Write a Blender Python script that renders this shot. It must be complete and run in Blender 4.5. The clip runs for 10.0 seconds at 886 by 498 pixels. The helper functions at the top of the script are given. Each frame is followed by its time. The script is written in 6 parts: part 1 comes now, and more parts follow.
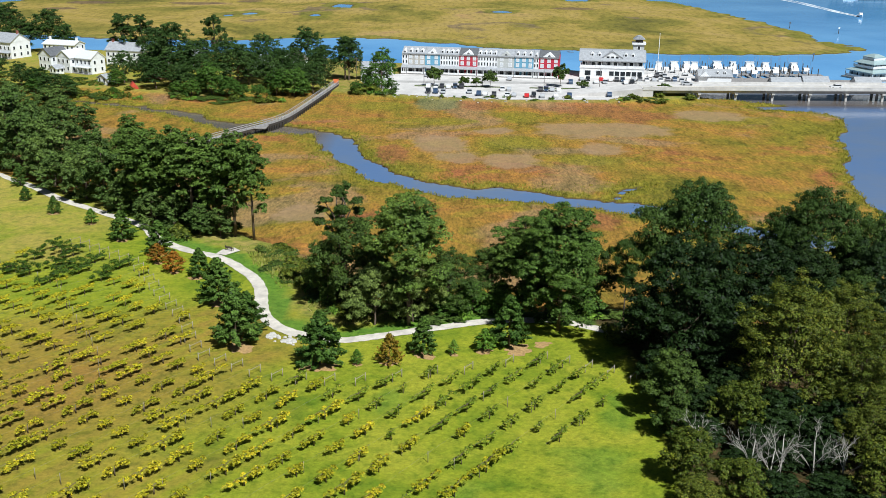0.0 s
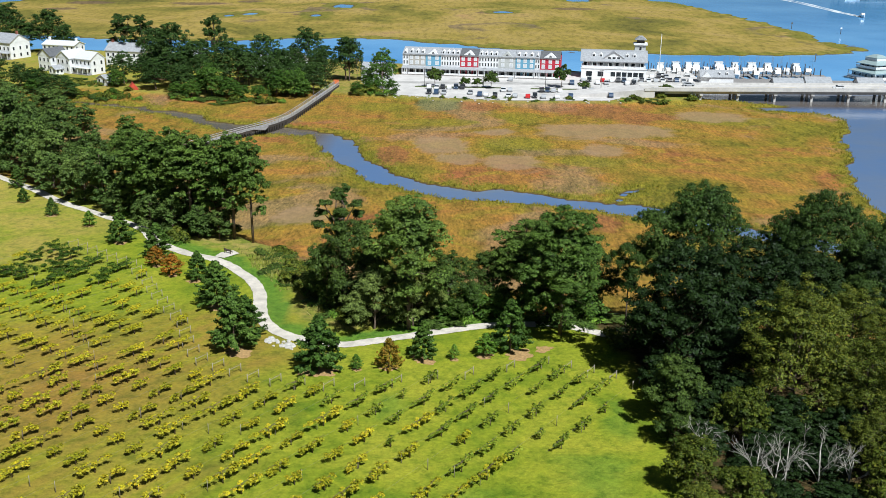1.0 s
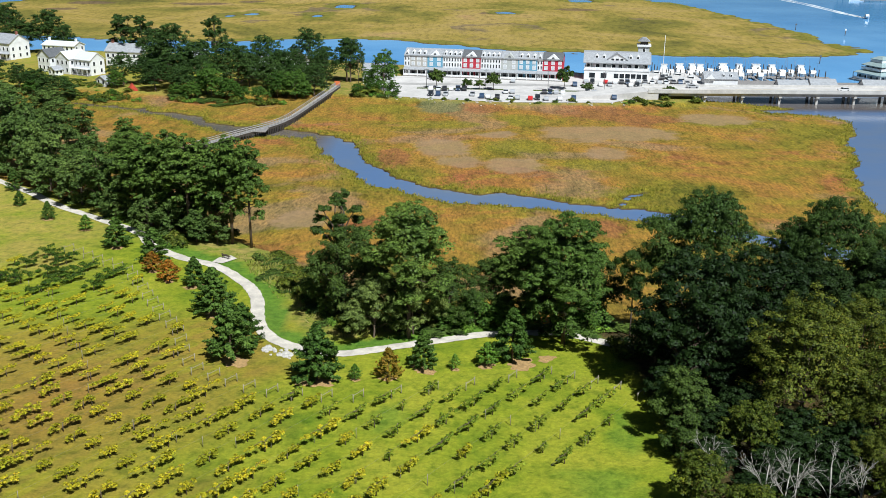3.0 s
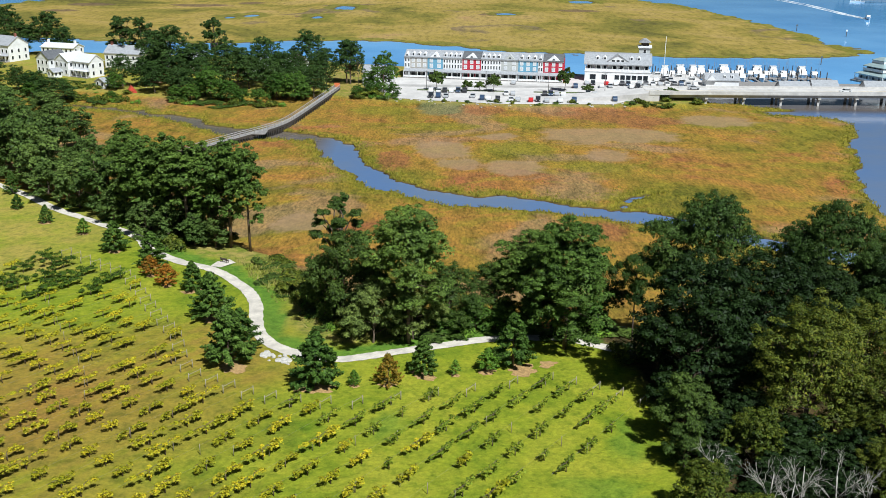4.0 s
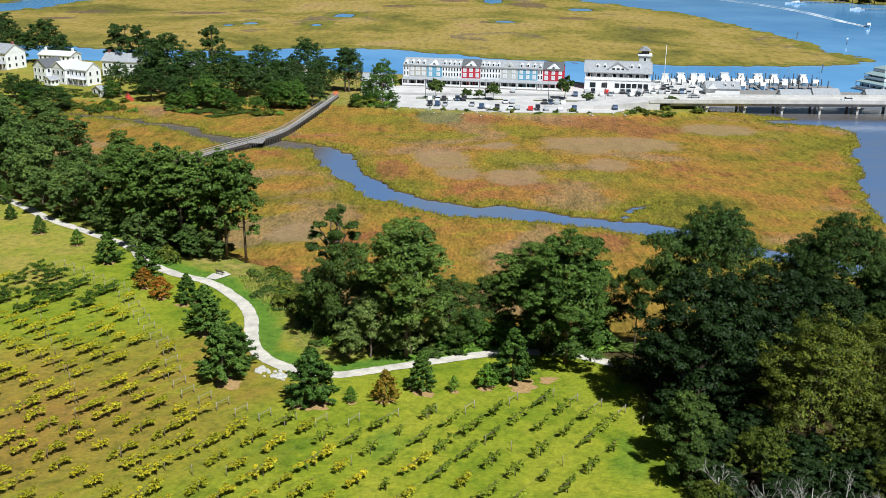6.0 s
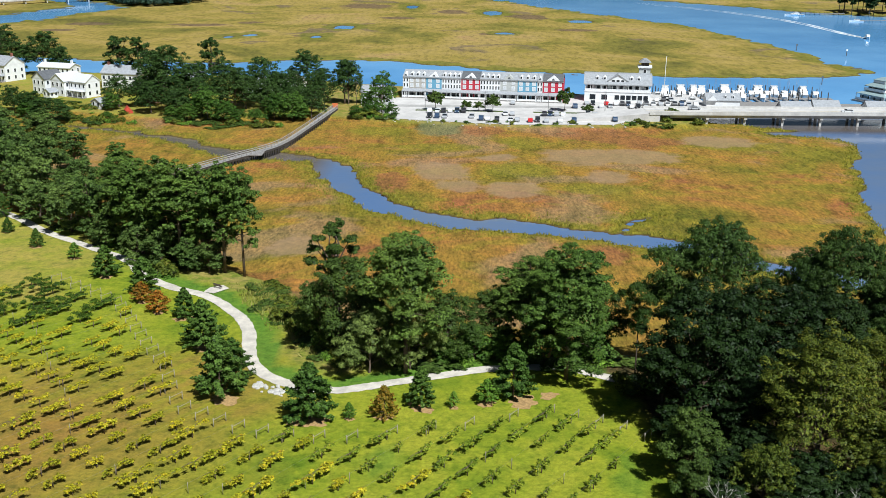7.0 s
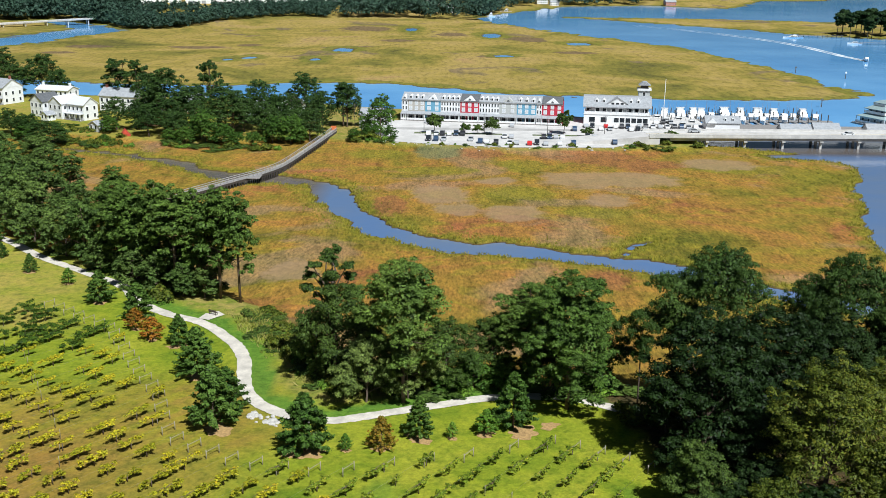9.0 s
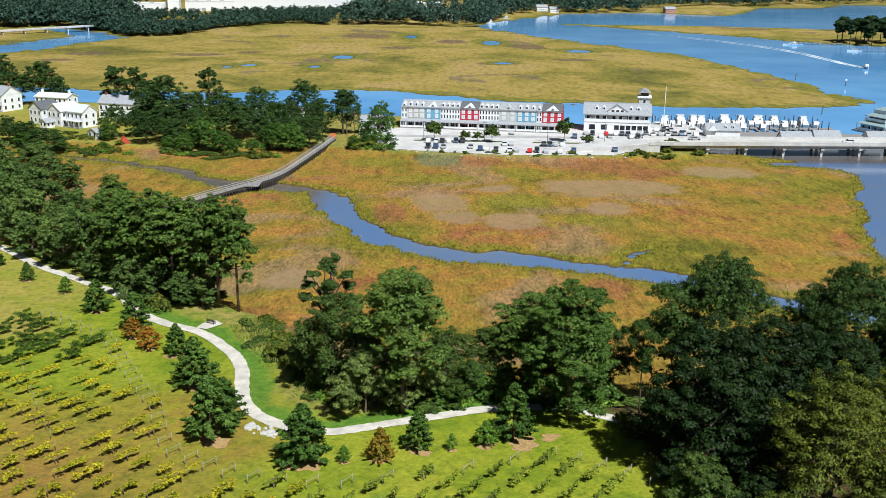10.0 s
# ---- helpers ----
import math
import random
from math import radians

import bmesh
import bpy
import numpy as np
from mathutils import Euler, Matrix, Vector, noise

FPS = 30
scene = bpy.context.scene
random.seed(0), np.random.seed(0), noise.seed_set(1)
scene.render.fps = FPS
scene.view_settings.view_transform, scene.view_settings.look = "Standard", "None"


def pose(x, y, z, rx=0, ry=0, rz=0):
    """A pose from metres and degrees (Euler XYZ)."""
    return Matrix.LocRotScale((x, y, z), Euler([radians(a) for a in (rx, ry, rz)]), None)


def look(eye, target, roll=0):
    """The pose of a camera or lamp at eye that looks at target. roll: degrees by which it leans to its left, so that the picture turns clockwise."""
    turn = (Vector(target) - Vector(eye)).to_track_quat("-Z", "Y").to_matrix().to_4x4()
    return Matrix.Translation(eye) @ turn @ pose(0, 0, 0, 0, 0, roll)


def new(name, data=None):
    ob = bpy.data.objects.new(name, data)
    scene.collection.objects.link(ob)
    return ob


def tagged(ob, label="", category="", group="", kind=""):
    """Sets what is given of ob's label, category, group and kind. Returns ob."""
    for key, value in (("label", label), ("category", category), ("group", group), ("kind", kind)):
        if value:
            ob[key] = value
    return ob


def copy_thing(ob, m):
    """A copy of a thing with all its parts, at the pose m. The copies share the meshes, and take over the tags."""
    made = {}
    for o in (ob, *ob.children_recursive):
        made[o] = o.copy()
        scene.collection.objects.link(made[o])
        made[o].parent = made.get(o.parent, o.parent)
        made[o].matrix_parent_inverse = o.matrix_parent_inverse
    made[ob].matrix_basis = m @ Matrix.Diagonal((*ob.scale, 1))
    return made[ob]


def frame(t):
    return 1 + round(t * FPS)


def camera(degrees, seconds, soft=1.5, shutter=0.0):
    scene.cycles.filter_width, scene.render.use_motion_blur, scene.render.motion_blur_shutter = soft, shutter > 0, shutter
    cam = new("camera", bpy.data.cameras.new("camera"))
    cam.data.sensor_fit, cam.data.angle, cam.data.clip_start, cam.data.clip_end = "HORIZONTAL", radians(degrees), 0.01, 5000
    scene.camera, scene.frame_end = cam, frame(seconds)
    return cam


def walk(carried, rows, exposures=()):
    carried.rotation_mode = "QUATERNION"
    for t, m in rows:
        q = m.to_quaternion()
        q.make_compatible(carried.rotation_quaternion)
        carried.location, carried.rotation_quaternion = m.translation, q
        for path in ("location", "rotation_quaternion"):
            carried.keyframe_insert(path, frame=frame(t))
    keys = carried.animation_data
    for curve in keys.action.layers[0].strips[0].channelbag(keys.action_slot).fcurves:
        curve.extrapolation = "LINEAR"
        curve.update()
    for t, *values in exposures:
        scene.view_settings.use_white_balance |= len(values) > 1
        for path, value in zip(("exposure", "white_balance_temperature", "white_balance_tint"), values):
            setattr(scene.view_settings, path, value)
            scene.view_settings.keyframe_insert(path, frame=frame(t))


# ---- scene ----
cam = camera(48.0, 10.0, soft=0.45)
PATH = [
    (0, (1.578, 4.638, 69.775), (1.572, 6.529, 69.125), 0.6),
    (0.5, (1.62, 5.472, 69.777), (1.612, 7.363, 69.127), 0.6),
    (1, (1.662, 6.303, 69.779), (1.654, 8.194, 69.129), 0.6),
    (1.5, (1.705, 7.129, 69.782), (1.696, 9.021, 69.132), 0.7),
    (2, (1.744, 7.946, 69.785), (1.734, 9.838, 69.135), 0.7),
    (2.5, (1.776, 8.749, 69.788), (1.765, 10.64, 69.138), 0.7),
    (4, (1.855, 11.107, 69.804), (1.842, 12.999, 69.156), 0.6),
    (4.5, (1.881, 11.869, 69.806), (1.869, 13.762, 69.159), 0.6),
    (5, (1.907, 12.608, 69.807), (1.895, 14.5, 69.161), 0.7),
    (6.5, (1.977, 14.752, 69.814), (1.965, 16.652, 69.189), 0.6),
    (7, (1.999, 15.447, 69.814), (1.987, 17.351, 69.2), 0.6),
    (7.5, (2.021, 16.13, 69.814), (2.009, 18.036, 69.21), 0.6),
    (8, (2.042, 16.801, 69.814), (2.03, 18.711, 69.221), 0.6),
    (8.5, (2.063, 17.462, 69.814), (2.051, 19.375, 69.229), 0.6),
    (9, (2.083, 18.117, 69.813), (2.072, 20.033, 69.24), 0.6),
    (9.5, (2.103, 18.77, 69.813), (2.092, 20.689, 69.25), 0.6),
    (10, (2.12, 19.421, 69.813), (2.109, 21.341, 69.253), 0.6),
]
walk(cam, [(t, look(eye, target, roll)) for t, eye, target, roll in PATH], [(0.0, 0.2, 5600, 8)])

# ---- light ----
SUN_AZ, SUN_EL = math.atan2(0.52, -0.855), radians(53)
world = bpy.data.worlds.new("world")
scene.world = world
world.use_nodes = True
wn = world.node_tree
sky = wn.nodes.new("ShaderNodeTexSky")
sky.sky_type, sky.sun_disc, sky.sun_elevation, sky.sun_rotation = "NISHITA", False, SUN_EL, SUN_AZ
wn.links.new(sky.outputs[0], wn.nodes["Background"].inputs[0])
wn.nodes["Background"].inputs[1].default_value = 0.02
sun = new("sun", bpy.data.lights.new("sun", "SUN"))
sun.data.energy, sun.data.angle, sun.data.color = 5.0, radians(0.6), (1.0, 0.95, 0.86)
to_sun = Vector((math.sin(SUN_AZ) * math.cos(SUN_EL), math.cos(SUN_AZ) * math.cos(SUN_EL), math.sin(SUN_EL)))
sun.matrix_world = look(to_sun * 200, (0, 0, 0))


# ---- materials ----
def material(name, rough=0.8, metal=0.0):
    m = bpy.data.materials.new(name)
    m.use_nodes = True
    b = m.node_tree.nodes["Principled BSDF"]
    b.inputs["Roughness"].default_value, b.inputs["Metallic"].default_value = rough, metal
    return m, m.node_tree, b


def node(nt, kind, **values):
    n = nt.nodes.new(kind)
    for key, v in values.items():
        n.inputs[key.replace("_", " ")].default_value = v
    return n


def noise_fac(nt, scale, detail=4.0, rough=0.6, vec=None, distort=0.0):
    n = node(nt, "ShaderNodeTexNoise", Scale=scale, Detail=detail, Roughness=rough, Distortion=distort)
    if vec is None:
        g = nt.nodes.new("ShaderNodeNewGeometry")
        vec = g.outputs["Position"]
    nt.links.new(vec, n.inputs["Vector"])
    return n.outputs["Fac"]


def ramp(nt, fac, stops):
    r = nt.nodes.new("ShaderNodeValToRGB")
    while len(r.color_ramp.elements) < len(stops):
        r.color_ramp.elements.new(0.5)
    for e, (p, c) in zip(r.color_ramp.elements, stops):
        e.position, e.color = p, (*c, 1) if len(c) == 3 else c
    nt.links.new(fac, r.inputs["Fac"])
    return r.outputs["Color"]


def mix(nt, fac, a, b, blend="MIX"):
    n = nt.nodes.new("ShaderNodeMix")
    n.data_type, n.blend_type = "RGBA", blend
    for sock, v in ((n.inputs[0], fac), (n.inputs[6], a), (n.inputs[7], b)):
        if isinstance(v, (int, float)):
            sock.default_value = v
        elif isinstance(v, tuple):
            sock.default_value = (*v, 1)
        else:
            nt.links.new(v, sock)
    return n.outputs[2]


def bump(nt, bsdf, fac, strength=0.4, dist=0.1):
    b = node(nt, "ShaderNodeBump", Strength=strength, Distance=dist)
    nt.links.new(fac, b.inputs["Height"])
    nt.links.new(b.outputs[0], bsdf.inputs["Normal"])


def plain(name, colour, rough=0.7, metal=0.0, vary=0.25, scale=1.5, relief=0.0):
    """A painted, wooden, stone or metal surface: its colour with stains at two scales."""
    m, nt, b = material(name, rough, metal)
    tc = nt.nodes.new("ShaderNodeTexCoord")
    f1 = noise_fac(nt, scale, 5, 0.6, tc.outputs["Object"])
    f2 = noise_fac(nt, scale * 7, 3, 0.6, tc.outputs["Object"])
    lo, hi = tuple(c * (1 - vary) for c in colour), tuple(min(1, c * (1 + vary * 0.5)) for c in colour)
    c1 = ramp(nt, f1, [(0.3, lo), (0.65, hi)])
    c2 = ramp(nt, f2, [(0.3, (1 - vary * 0.5,) * 3), (0.6, (1, 1, 1))])
    nt.links.new(mix(nt, 1.0, c1, c2, "MULTIPLY"), b.inputs["Base Color"])
    if relief:
        bump(nt, b, f2, relief, 0.05)
    return m


def foliage(name, dark, light, accent=None, sheer=0.1):
    """Leaves: each leaf takes its own tone, each tree another; a little light comes through."""
    m, nt, b = material(name, 0.55)
    g = nt.nodes.new("ShaderNodeNewGeometry")
    oi = nt.nodes.new("ShaderNodeObjectInfo")
    dark, light = tuple(0.3 * c + 0.22 * d for c, d in zip(dark, light)), tuple(c * 1.12 for c in light)
    stops = [(0.0, dark), (0.65, light)] + ([(1.0, accent)] if accent else [])
    col = ramp(nt, g.outputs["Random Per Island"], stops)
    tone = ramp(nt, oi.outputs["Random"], [(0.0, (0.75, 0.8, 0.7)), (1.0, (1.2, 1.12, 1.05))])
    col = mix(nt, 1.0, col, tone, "MULTIPLY")
    big = ramp(nt, noise_fac(nt, 0.25, 3), [(0.3, (0.75, 0.8, 0.8)), (0.7, (1.15, 1.1, 0.95))])
    col = mix(nt, 1.0, col, big, "MULTIPLY")
    nt.links.new(col, b.inputs["Base Color"])
    b.inputs["Specular IOR Level"].default_value = 0.14
    tr = nt.nodes.new("ShaderNodeBsdfTranslucent")
    nt.links.new(col, tr.inputs["Color"])
    ms = nt.nodes.new("ShaderNodeMixShader")
    ms.inputs[0].default_value = sheer
    nt.links.new(b.outputs[0], ms.inputs[1]), nt.links.new(tr.outputs[0], ms.inputs[2])
    nt.links.new(ms.outputs[0], nt.nodes["Material Output"].inputs["Surface"])
    return m


def ground_material():
    m, nt, b = material("ground", 0.95)
    b.inputs["Specular IOR Level"].default_value = 0.1
    geo = nt.nodes.new("ShaderNodeNewGeometry")
    sep = nt.nodes.new("ShaderNodeSeparateXYZ")
    nt.links.new(geo.outputs["Position"], sep.inputs[0])
    stretch = node(nt, "ShaderNodeMapping", Scale=(0.9, 1.0, 1.0))
    nt.links.new(geo.outputs["Position"], stretch.inputs["Vector"])
    pos = stretch.outputs[0]
    # salt marsh: ochre and rust grass, olive rushes, bare grey mud, a fresh green fringe along the water
    zone = nt.nodes.new("ShaderNodeVertexColor")
    zone.layer_name = "zone"
    zs = nt.nodes.new("ShaderNodeSeparateColor")
    nt.links.new(zone.outputs["Color"], zs.inputs[0])
    base = ramp(nt, noise_fac(nt, 0.03, 7, 0.62, pos, 0.8), [(0.30, (0.125, 0.13, 0.018)), (0.42, (0.24, 0.18, 0.028)), (0.53, (0.325, 0.19, 0.038)), (0.67, (0.30, 0.125, 0.05))])
    patch = ramp(nt, noise_fac(nt, 0.05, 4, 0.6, pos, 1.5), [(0.54, (0, 0, 0)), (0.6, (1, 1, 1))])
    base = mix(nt, mix(nt, 1.0, patch, (0.5, 0.5, 0.5), "MULTIPLY"), base, (0.24, 0.215, 0.025))
    mud = ramp(nt, noise_fac(nt, 0.022, 5, 0.5, pos, 1.2), [(0.54, (0, 0, 0)), (0.60, (1, 1, 1))])
    base = mix(nt, mix(nt, 1.0, mud, (0.6, 0.6, 0.6), "MULTIPLY"), base, (0.30, 0.20, 0.115))
    inland = nt.nodes.new("ShaderNodeMath")
    inland.operation = "ADD"
    nt.links.new(zone.outputs["Alpha"], inland.inputs[0])
    nt.links.new(noise_fac(nt, 0.12, 4, 0.6, pos), inland.inputs[1])
    fringe = ramp(nt, inland.outputs[0], [(0.58, (0.85, 0.85, 0.85)), (0.84, (0, 0, 0))])
    base = mix(nt, fringe, base, (0.21, 0.20, 0.022))
    # patches that the tide has left: bare mud, rust-red glasswort, green rushes and a grey reed bed
    spots = nt.nodes.new("ShaderNodeVertexColor")
    spots.layer_name = "spots"
    ss = nt.nodes.new("ShaderNodeSeparateColor")
    nt.links.new(spots.outputs["Color"], ss.inputs[0])
    edge = noise_fac(nt, 0.11, 6, 0.7, pos, 0.6)
    bare = None
    for sock, tint, most in ((ss.outputs[2], (0.22, 0.20, 0.025), 0.75), (ss.outputs[1], (0.29, 0.12, 0.055), 0.7), (ss.outputs[0], (0.35, 0.24, 0.135), 0.7), (spots.outputs["Alpha"], (0.17, 0.18, 0.085), 0.85)):
        add = nt.nodes.new("ShaderNodeMath")
        add.operation = "ADD"
        nt.links.new(sock, add.inputs[0]), nt.links.new(edge, add.inputs[1])
        mask = ramp(nt, add.outputs[0], [(0.80, (0, 0, 0)), (0.97, (most,) * 3)])
        base = mix(nt, mask, base, tint)
        bare = mask if tint[0] == 0.35 else bare
    depth = node(nt, "ShaderNodeMapping", Scale=(1.0, 0.34, 1.0))
    nt.links.new(geo.outputs["Position"], depth.inputs["Vector"])
    blade = depth.outputs[0]
    fine = ramp(nt, noise_fac(nt, 1.5, 6, 0.75, blade), [(0.29, (0.34, 0.35, 0.34)), (0.5, (1.0, 0.99, 0.95)), (0.70, (1.6, 1.52, 1.3))])
    tussock = ramp(nt, noise_fac(nt, 0.30, 5, 0.75, blade), [(0.32, (0.52, 0.55, 0.50)), (0.48, (0.92, 0.91, 0.9)), (0.64, (1.2, 1.12, 1.0))])
    grassy = mix(nt, 1.0, fine, tussock, "MULTIPLY")
    grassy = mix(nt, bare, grassy, ramp(nt, noise_fac(nt, 0.5, 4, 0.6, pos), [(0.3, (0.82, 0.82, 0.82)), (0.7, (1.08, 1.06, 1.04))]))
    marsh = mix(nt, 1.0, base, grassy, "MULTIPLY")
    stretch2 = node(nt, "ShaderNodeMapping", Scale=(0.75, 0.65, 1.0))
    nt.links.new(geo.outputs["Position"], stretch2.inputs["Vector"])
    # the far marsh is paler and greener
    far = ramp(nt, noise_fac(nt, 0.018, 8, 0.66, stretch2.outputs[0], 0.7), [(0.30, (0.11, 0.10, 0.028)), (0.40, (0.20, 0.175, 0.035)), (0.5, (0.31, 0.235, 0.055)), (0.60, (0.37, 0.27, 0.085)), (0.70, (0.35, 0.22, 0.10))])
    flats = ramp(nt, noise_fac(nt, 0.02, 5, 0.6, stretch2.outputs[0], 1.0), [(0.60, (0, 0, 0)), (0.64, (1, 1, 1))])
    far = mix(nt, mix(nt, 1.0, flats, (0.7, 0.7, 0.7), "MULTIPLY"), far, (0.17, 0.125, 0.085))
    add_far = nt.nodes.new("ShaderNodeMath")
    add_far.operation = "ADD"
    nt.links.new(ss.outputs[0], add_far.inputs[0]), nt.links.new(noise_fac(nt, 0.06, 5, 0.7, stretch2.outputs[0]), add_far.inputs[1])
    coarse = ramp(nt, noise_fac(nt, 0.3, 6, 0.8, blade), [(0.28, (0.42, 0.43, 0.42)), (0.5, (1, 1, 0.98)), (0.7, (1.3, 1.25, 1.12))])
    far = mix(nt, ramp(nt, add_far.outputs[0], [(0.86, (0, 0, 0)), (0.98, (0.8, 0.8, 0.8))]), far, (0.15, 0.10, 0.065))
    far = mix(nt, 1.0, far, coarse, "MULTIPLY")
    green_edge = ramp(nt, inland.outputs[0], [(0.85, (0.8, 0.8, 0.8)), (1.25, (0, 0, 0))])
    far = mix(nt, green_edge, far, mix(nt, 1.0, coarse, (0.165, 0.165, 0.026), "MULTIPLY"))
    marsh = mix(nt, zs.outputs[1], marsh, far)
    # mown grass, browner where the vines have dried it
    lawn = ramp(nt, noise_fac(nt, 0.09, 5, 0.65, None, 0.4), [(0.30, (0.125, 0.205, 0.014)), (0.46, (0.25, 0.30, 0.02)), (0.66, (0.34, 0.35, 0.032))])
    dry = ramp(nt, noise_fac(nt, 0.05, 4, 0.6), [(0.30, (0.25, 0.29, 0.022)), (0.44, (0.31, 0.26, 0.032)), (0.58, (0.32, 0.20, 0.045))])
    # bare strips under the vine rows
    wave = nt.nodes.new("ShaderNodeVectorMath")
    wave.operation = "DOT_PRODUCT"
    nt.links.new(geo.outputs["Position"], wave.inputs[0])
    wave.inputs[1].default_value = (0.83 * 2 * math.pi / 3.43, -0.56 * 2 * math.pi / 3.43, 0)
    sine = nt.nodes.new("ShaderNodeMath")
    sine.operation = "SINE"
    nt.links.new(wave.outputs["Value"], sine.inputs[0])
    strip = nt.nodes.new("ShaderNodeMath")
    strip.operation = "MULTIPLY_ADD"
    nt.links.new(sine.outputs[0], strip.inputs[0])
    strip.inputs[1].default_value = 0.2
    nt.links.new(noise_fac(nt, 0.3, 4, 0.6), strip.inputs[2])
    dry = mix(nt, ramp(nt, strip.outputs[0], [(0.46, (0, 0, 0)), (0.66, (0.7, 0.7, 0.7))]), dry, (0.31, 0.195, 0.05))
    lawn = mix(nt, zs.outputs[2], lawn, dry)
    verge = nt.nodes.new("ShaderNodeVertexColor")
    verge.layer_name = "verge"
    vs = nt.nodes.new("ShaderNodeSeparateColor")
    nt.links.new(verge.outputs["Color"], vs.inputs[0])
    lawn = mix(nt, vs.outputs[0], lawn, (0.115, 0.235, 0.03))
    lawn = mix(nt, vs.outputs[1], lawn, ramp(nt, noise_fac(nt, 0.12, 5, 0.65), [(0.35, (0.27, 0.30, 0.035)), (0.6, (0.40, 0.32, 0.08))]))
    lawn = mix(nt, vs.outputs[2], lawn, ramp(nt, noise_fac(nt, 0.35, 5, 0.65), [(0.35, (0.17, 0.23, 0.025)), (0.6, (0.38, 0.30, 0.10))]))
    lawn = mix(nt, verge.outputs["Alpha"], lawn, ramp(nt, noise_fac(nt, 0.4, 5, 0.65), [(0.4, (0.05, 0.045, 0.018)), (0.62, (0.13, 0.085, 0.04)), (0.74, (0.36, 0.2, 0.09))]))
    blades = ramp(nt, noise_fac(nt, 1.6, 6, 0.85), [(0.28, (0.60, 0.62, 0.6)), (0.7, (1.28, 1.24, 1.1))])
    lawn = mix(nt, 1.0, lawn, blades, "MULTIPLY")
    lawn = mix(nt, 1.0, lawn, ramp(nt, noise_fac(nt, 0.55, 5, 0.7), [(0.34, (0.64, 0.73, 0.66)), (0.48, (0.98, 0.99, 0.96)), (0.66, (1.18, 1.13, 1.0))]), "MULTIPLY")
    col = mix(nt, zs.outputs[0], marsh, lawn)
    # wet dark mud on the banks
    bank = node(nt, "ShaderNodeMapRange")
    nt.links.new(sep.outputs[2], bank.inputs["Value"])
    bank.inputs["From Min"].default_value, bank.inputs["From Max"].default_value = 0.05, 0.4
    col = mix(nt, bank.outputs[0], (0.085, 0.06, 0.03), col)
    nt.links.new(col, b.inputs["Base Color"])
    bump(nt, b, noise_fac(nt, 1.1, 6, 0.75), 0.7, 0.5)
    return m


def water_material():
    m, nt, b = material("water", 0.06)
    geo = nt.nodes.new("ShaderNodeNewGeometry")
    sep = nt.nodes.new("ShaderNodeSeparateXYZ")
    nt.links.new(geo.outputs["Position"], sep.inputs[0])
    # blue of the reflected sky is put into the base colour, greyer close by
    open_sky_blue = ramp(nt, noise_fac(nt, 0.012, 4, 0.55), [(0.35, (0.13, 0.36, 0.70)), (0.65, (0.21, 0.48, 0.82))])
    silty_sky_blue = ramp(nt, noise_fac(nt, 0.03, 4, 0.55), [(0.40, (0.115, 0.19, 0.345)), (0.66, (0.15, 0.20, 0.29))])
    reach = node(nt, "ShaderNodeMapRange")
    nt.links.new(sep.outputs[1], reach.inputs["Value"])
    reach.inputs["From Min"].default_value, reach.inputs["From Max"].default_value = 385, 440
    col = mix(nt, reach.outputs[0], silty_sky_blue, open_sky_blue)
    # silt in the slack water under the road bridge and at the head of the creek
    brown = ramp(nt, noise_fac(nt, 0.05, 4, 0.6), [(0.35, (0.13, 0.095, 0.055)), (0.65, (0.175, 0.135, 0.085))])
    band = node(nt, "ShaderNodeMapRange")
    band.inputs["From Min"].default_value, band.inputs["From Max"].default_value = 372, 380
    nt.links.new(sep.outputs[1], band.inputs["Value"])
    over = node(nt, "ShaderNodeMapRange")
    over.inputs["From Min"].default_value, over.inputs["From Max"].default_value = 412, 400
    nt.links.new(sep.outputs[1], over.inputs["Value"])
    silt = mix(nt, 1.0, band.outputs[0], over.outputs[0], "MULTIPLY")
    head = node(nt, "ShaderNodeMapRange")
    head.inputs["From Min"].default_value, head.inputs["From Max"].default_value = -33, -40
    nt.links.new(sep.outputs[0], head.inputs["Value"])
    below = node(nt, "ShaderNodeMapRange")
    below.inputs["From Min"].default_value, below.inputs["From Max"].default_value = 412, 400
    nt.links.new(sep.outputs[1], below.inputs["Value"])
    silt = mix(nt, 1.0, silt, mix(nt, 1.0, head.outputs[0], below.outputs[0], "MULTIPLY"), "LIGHTEN")
    col = mix(nt, mix(nt, 1.0, silt, (0.85, 0.85, 0.85), "MULTIPLY"), col, brown)
    nt.links.new(col, b.inputs["Base Color"])
    b.inputs["IOR"].default_value = 1.33
    bump(nt, b, noise_fac(nt, 0.45, 4, 0.6), 0.35, 0.12)
    return m


GROUND, WATER = ground_material(), water_material()
GRAVEL = plain("gravel", (0.66, 0.60, 0.50), 0.95, vary=0.25, scale=0.5, relief=0.5)
ASPHALT_PALE = plain("pale_concrete", (0.62, 0.59, 0.55), 0.9, vary=0.2, scale=0.15)
BARK = plain("bark", (0.16, 0.115, 0.08), 0.95, vary=0.4, scale=2, relief=0.6)
PALE_BARK = plain("dead_bark", (0.50, 0.46, 0.40), 0.95, vary=0.3, scale=2)
PINE = foliage("pine_needles", (0.015, 0.04, 0.008), (0.135, 0.215, 0.04))
WOODLEAF = foliage("mixed_wood_leaves", (0.014, 0.04, 0.01), (0.115, 0.18, 0.042))
UMBER_PINE = foliage("dark_pine_needles", (0.012, 0.03, 0.007), (0.072, 0.125, 0.026))
OAK = foliage("oak_leaves", (0.010, 0.03, 0.007), (0.082, 0.132, 0.026))
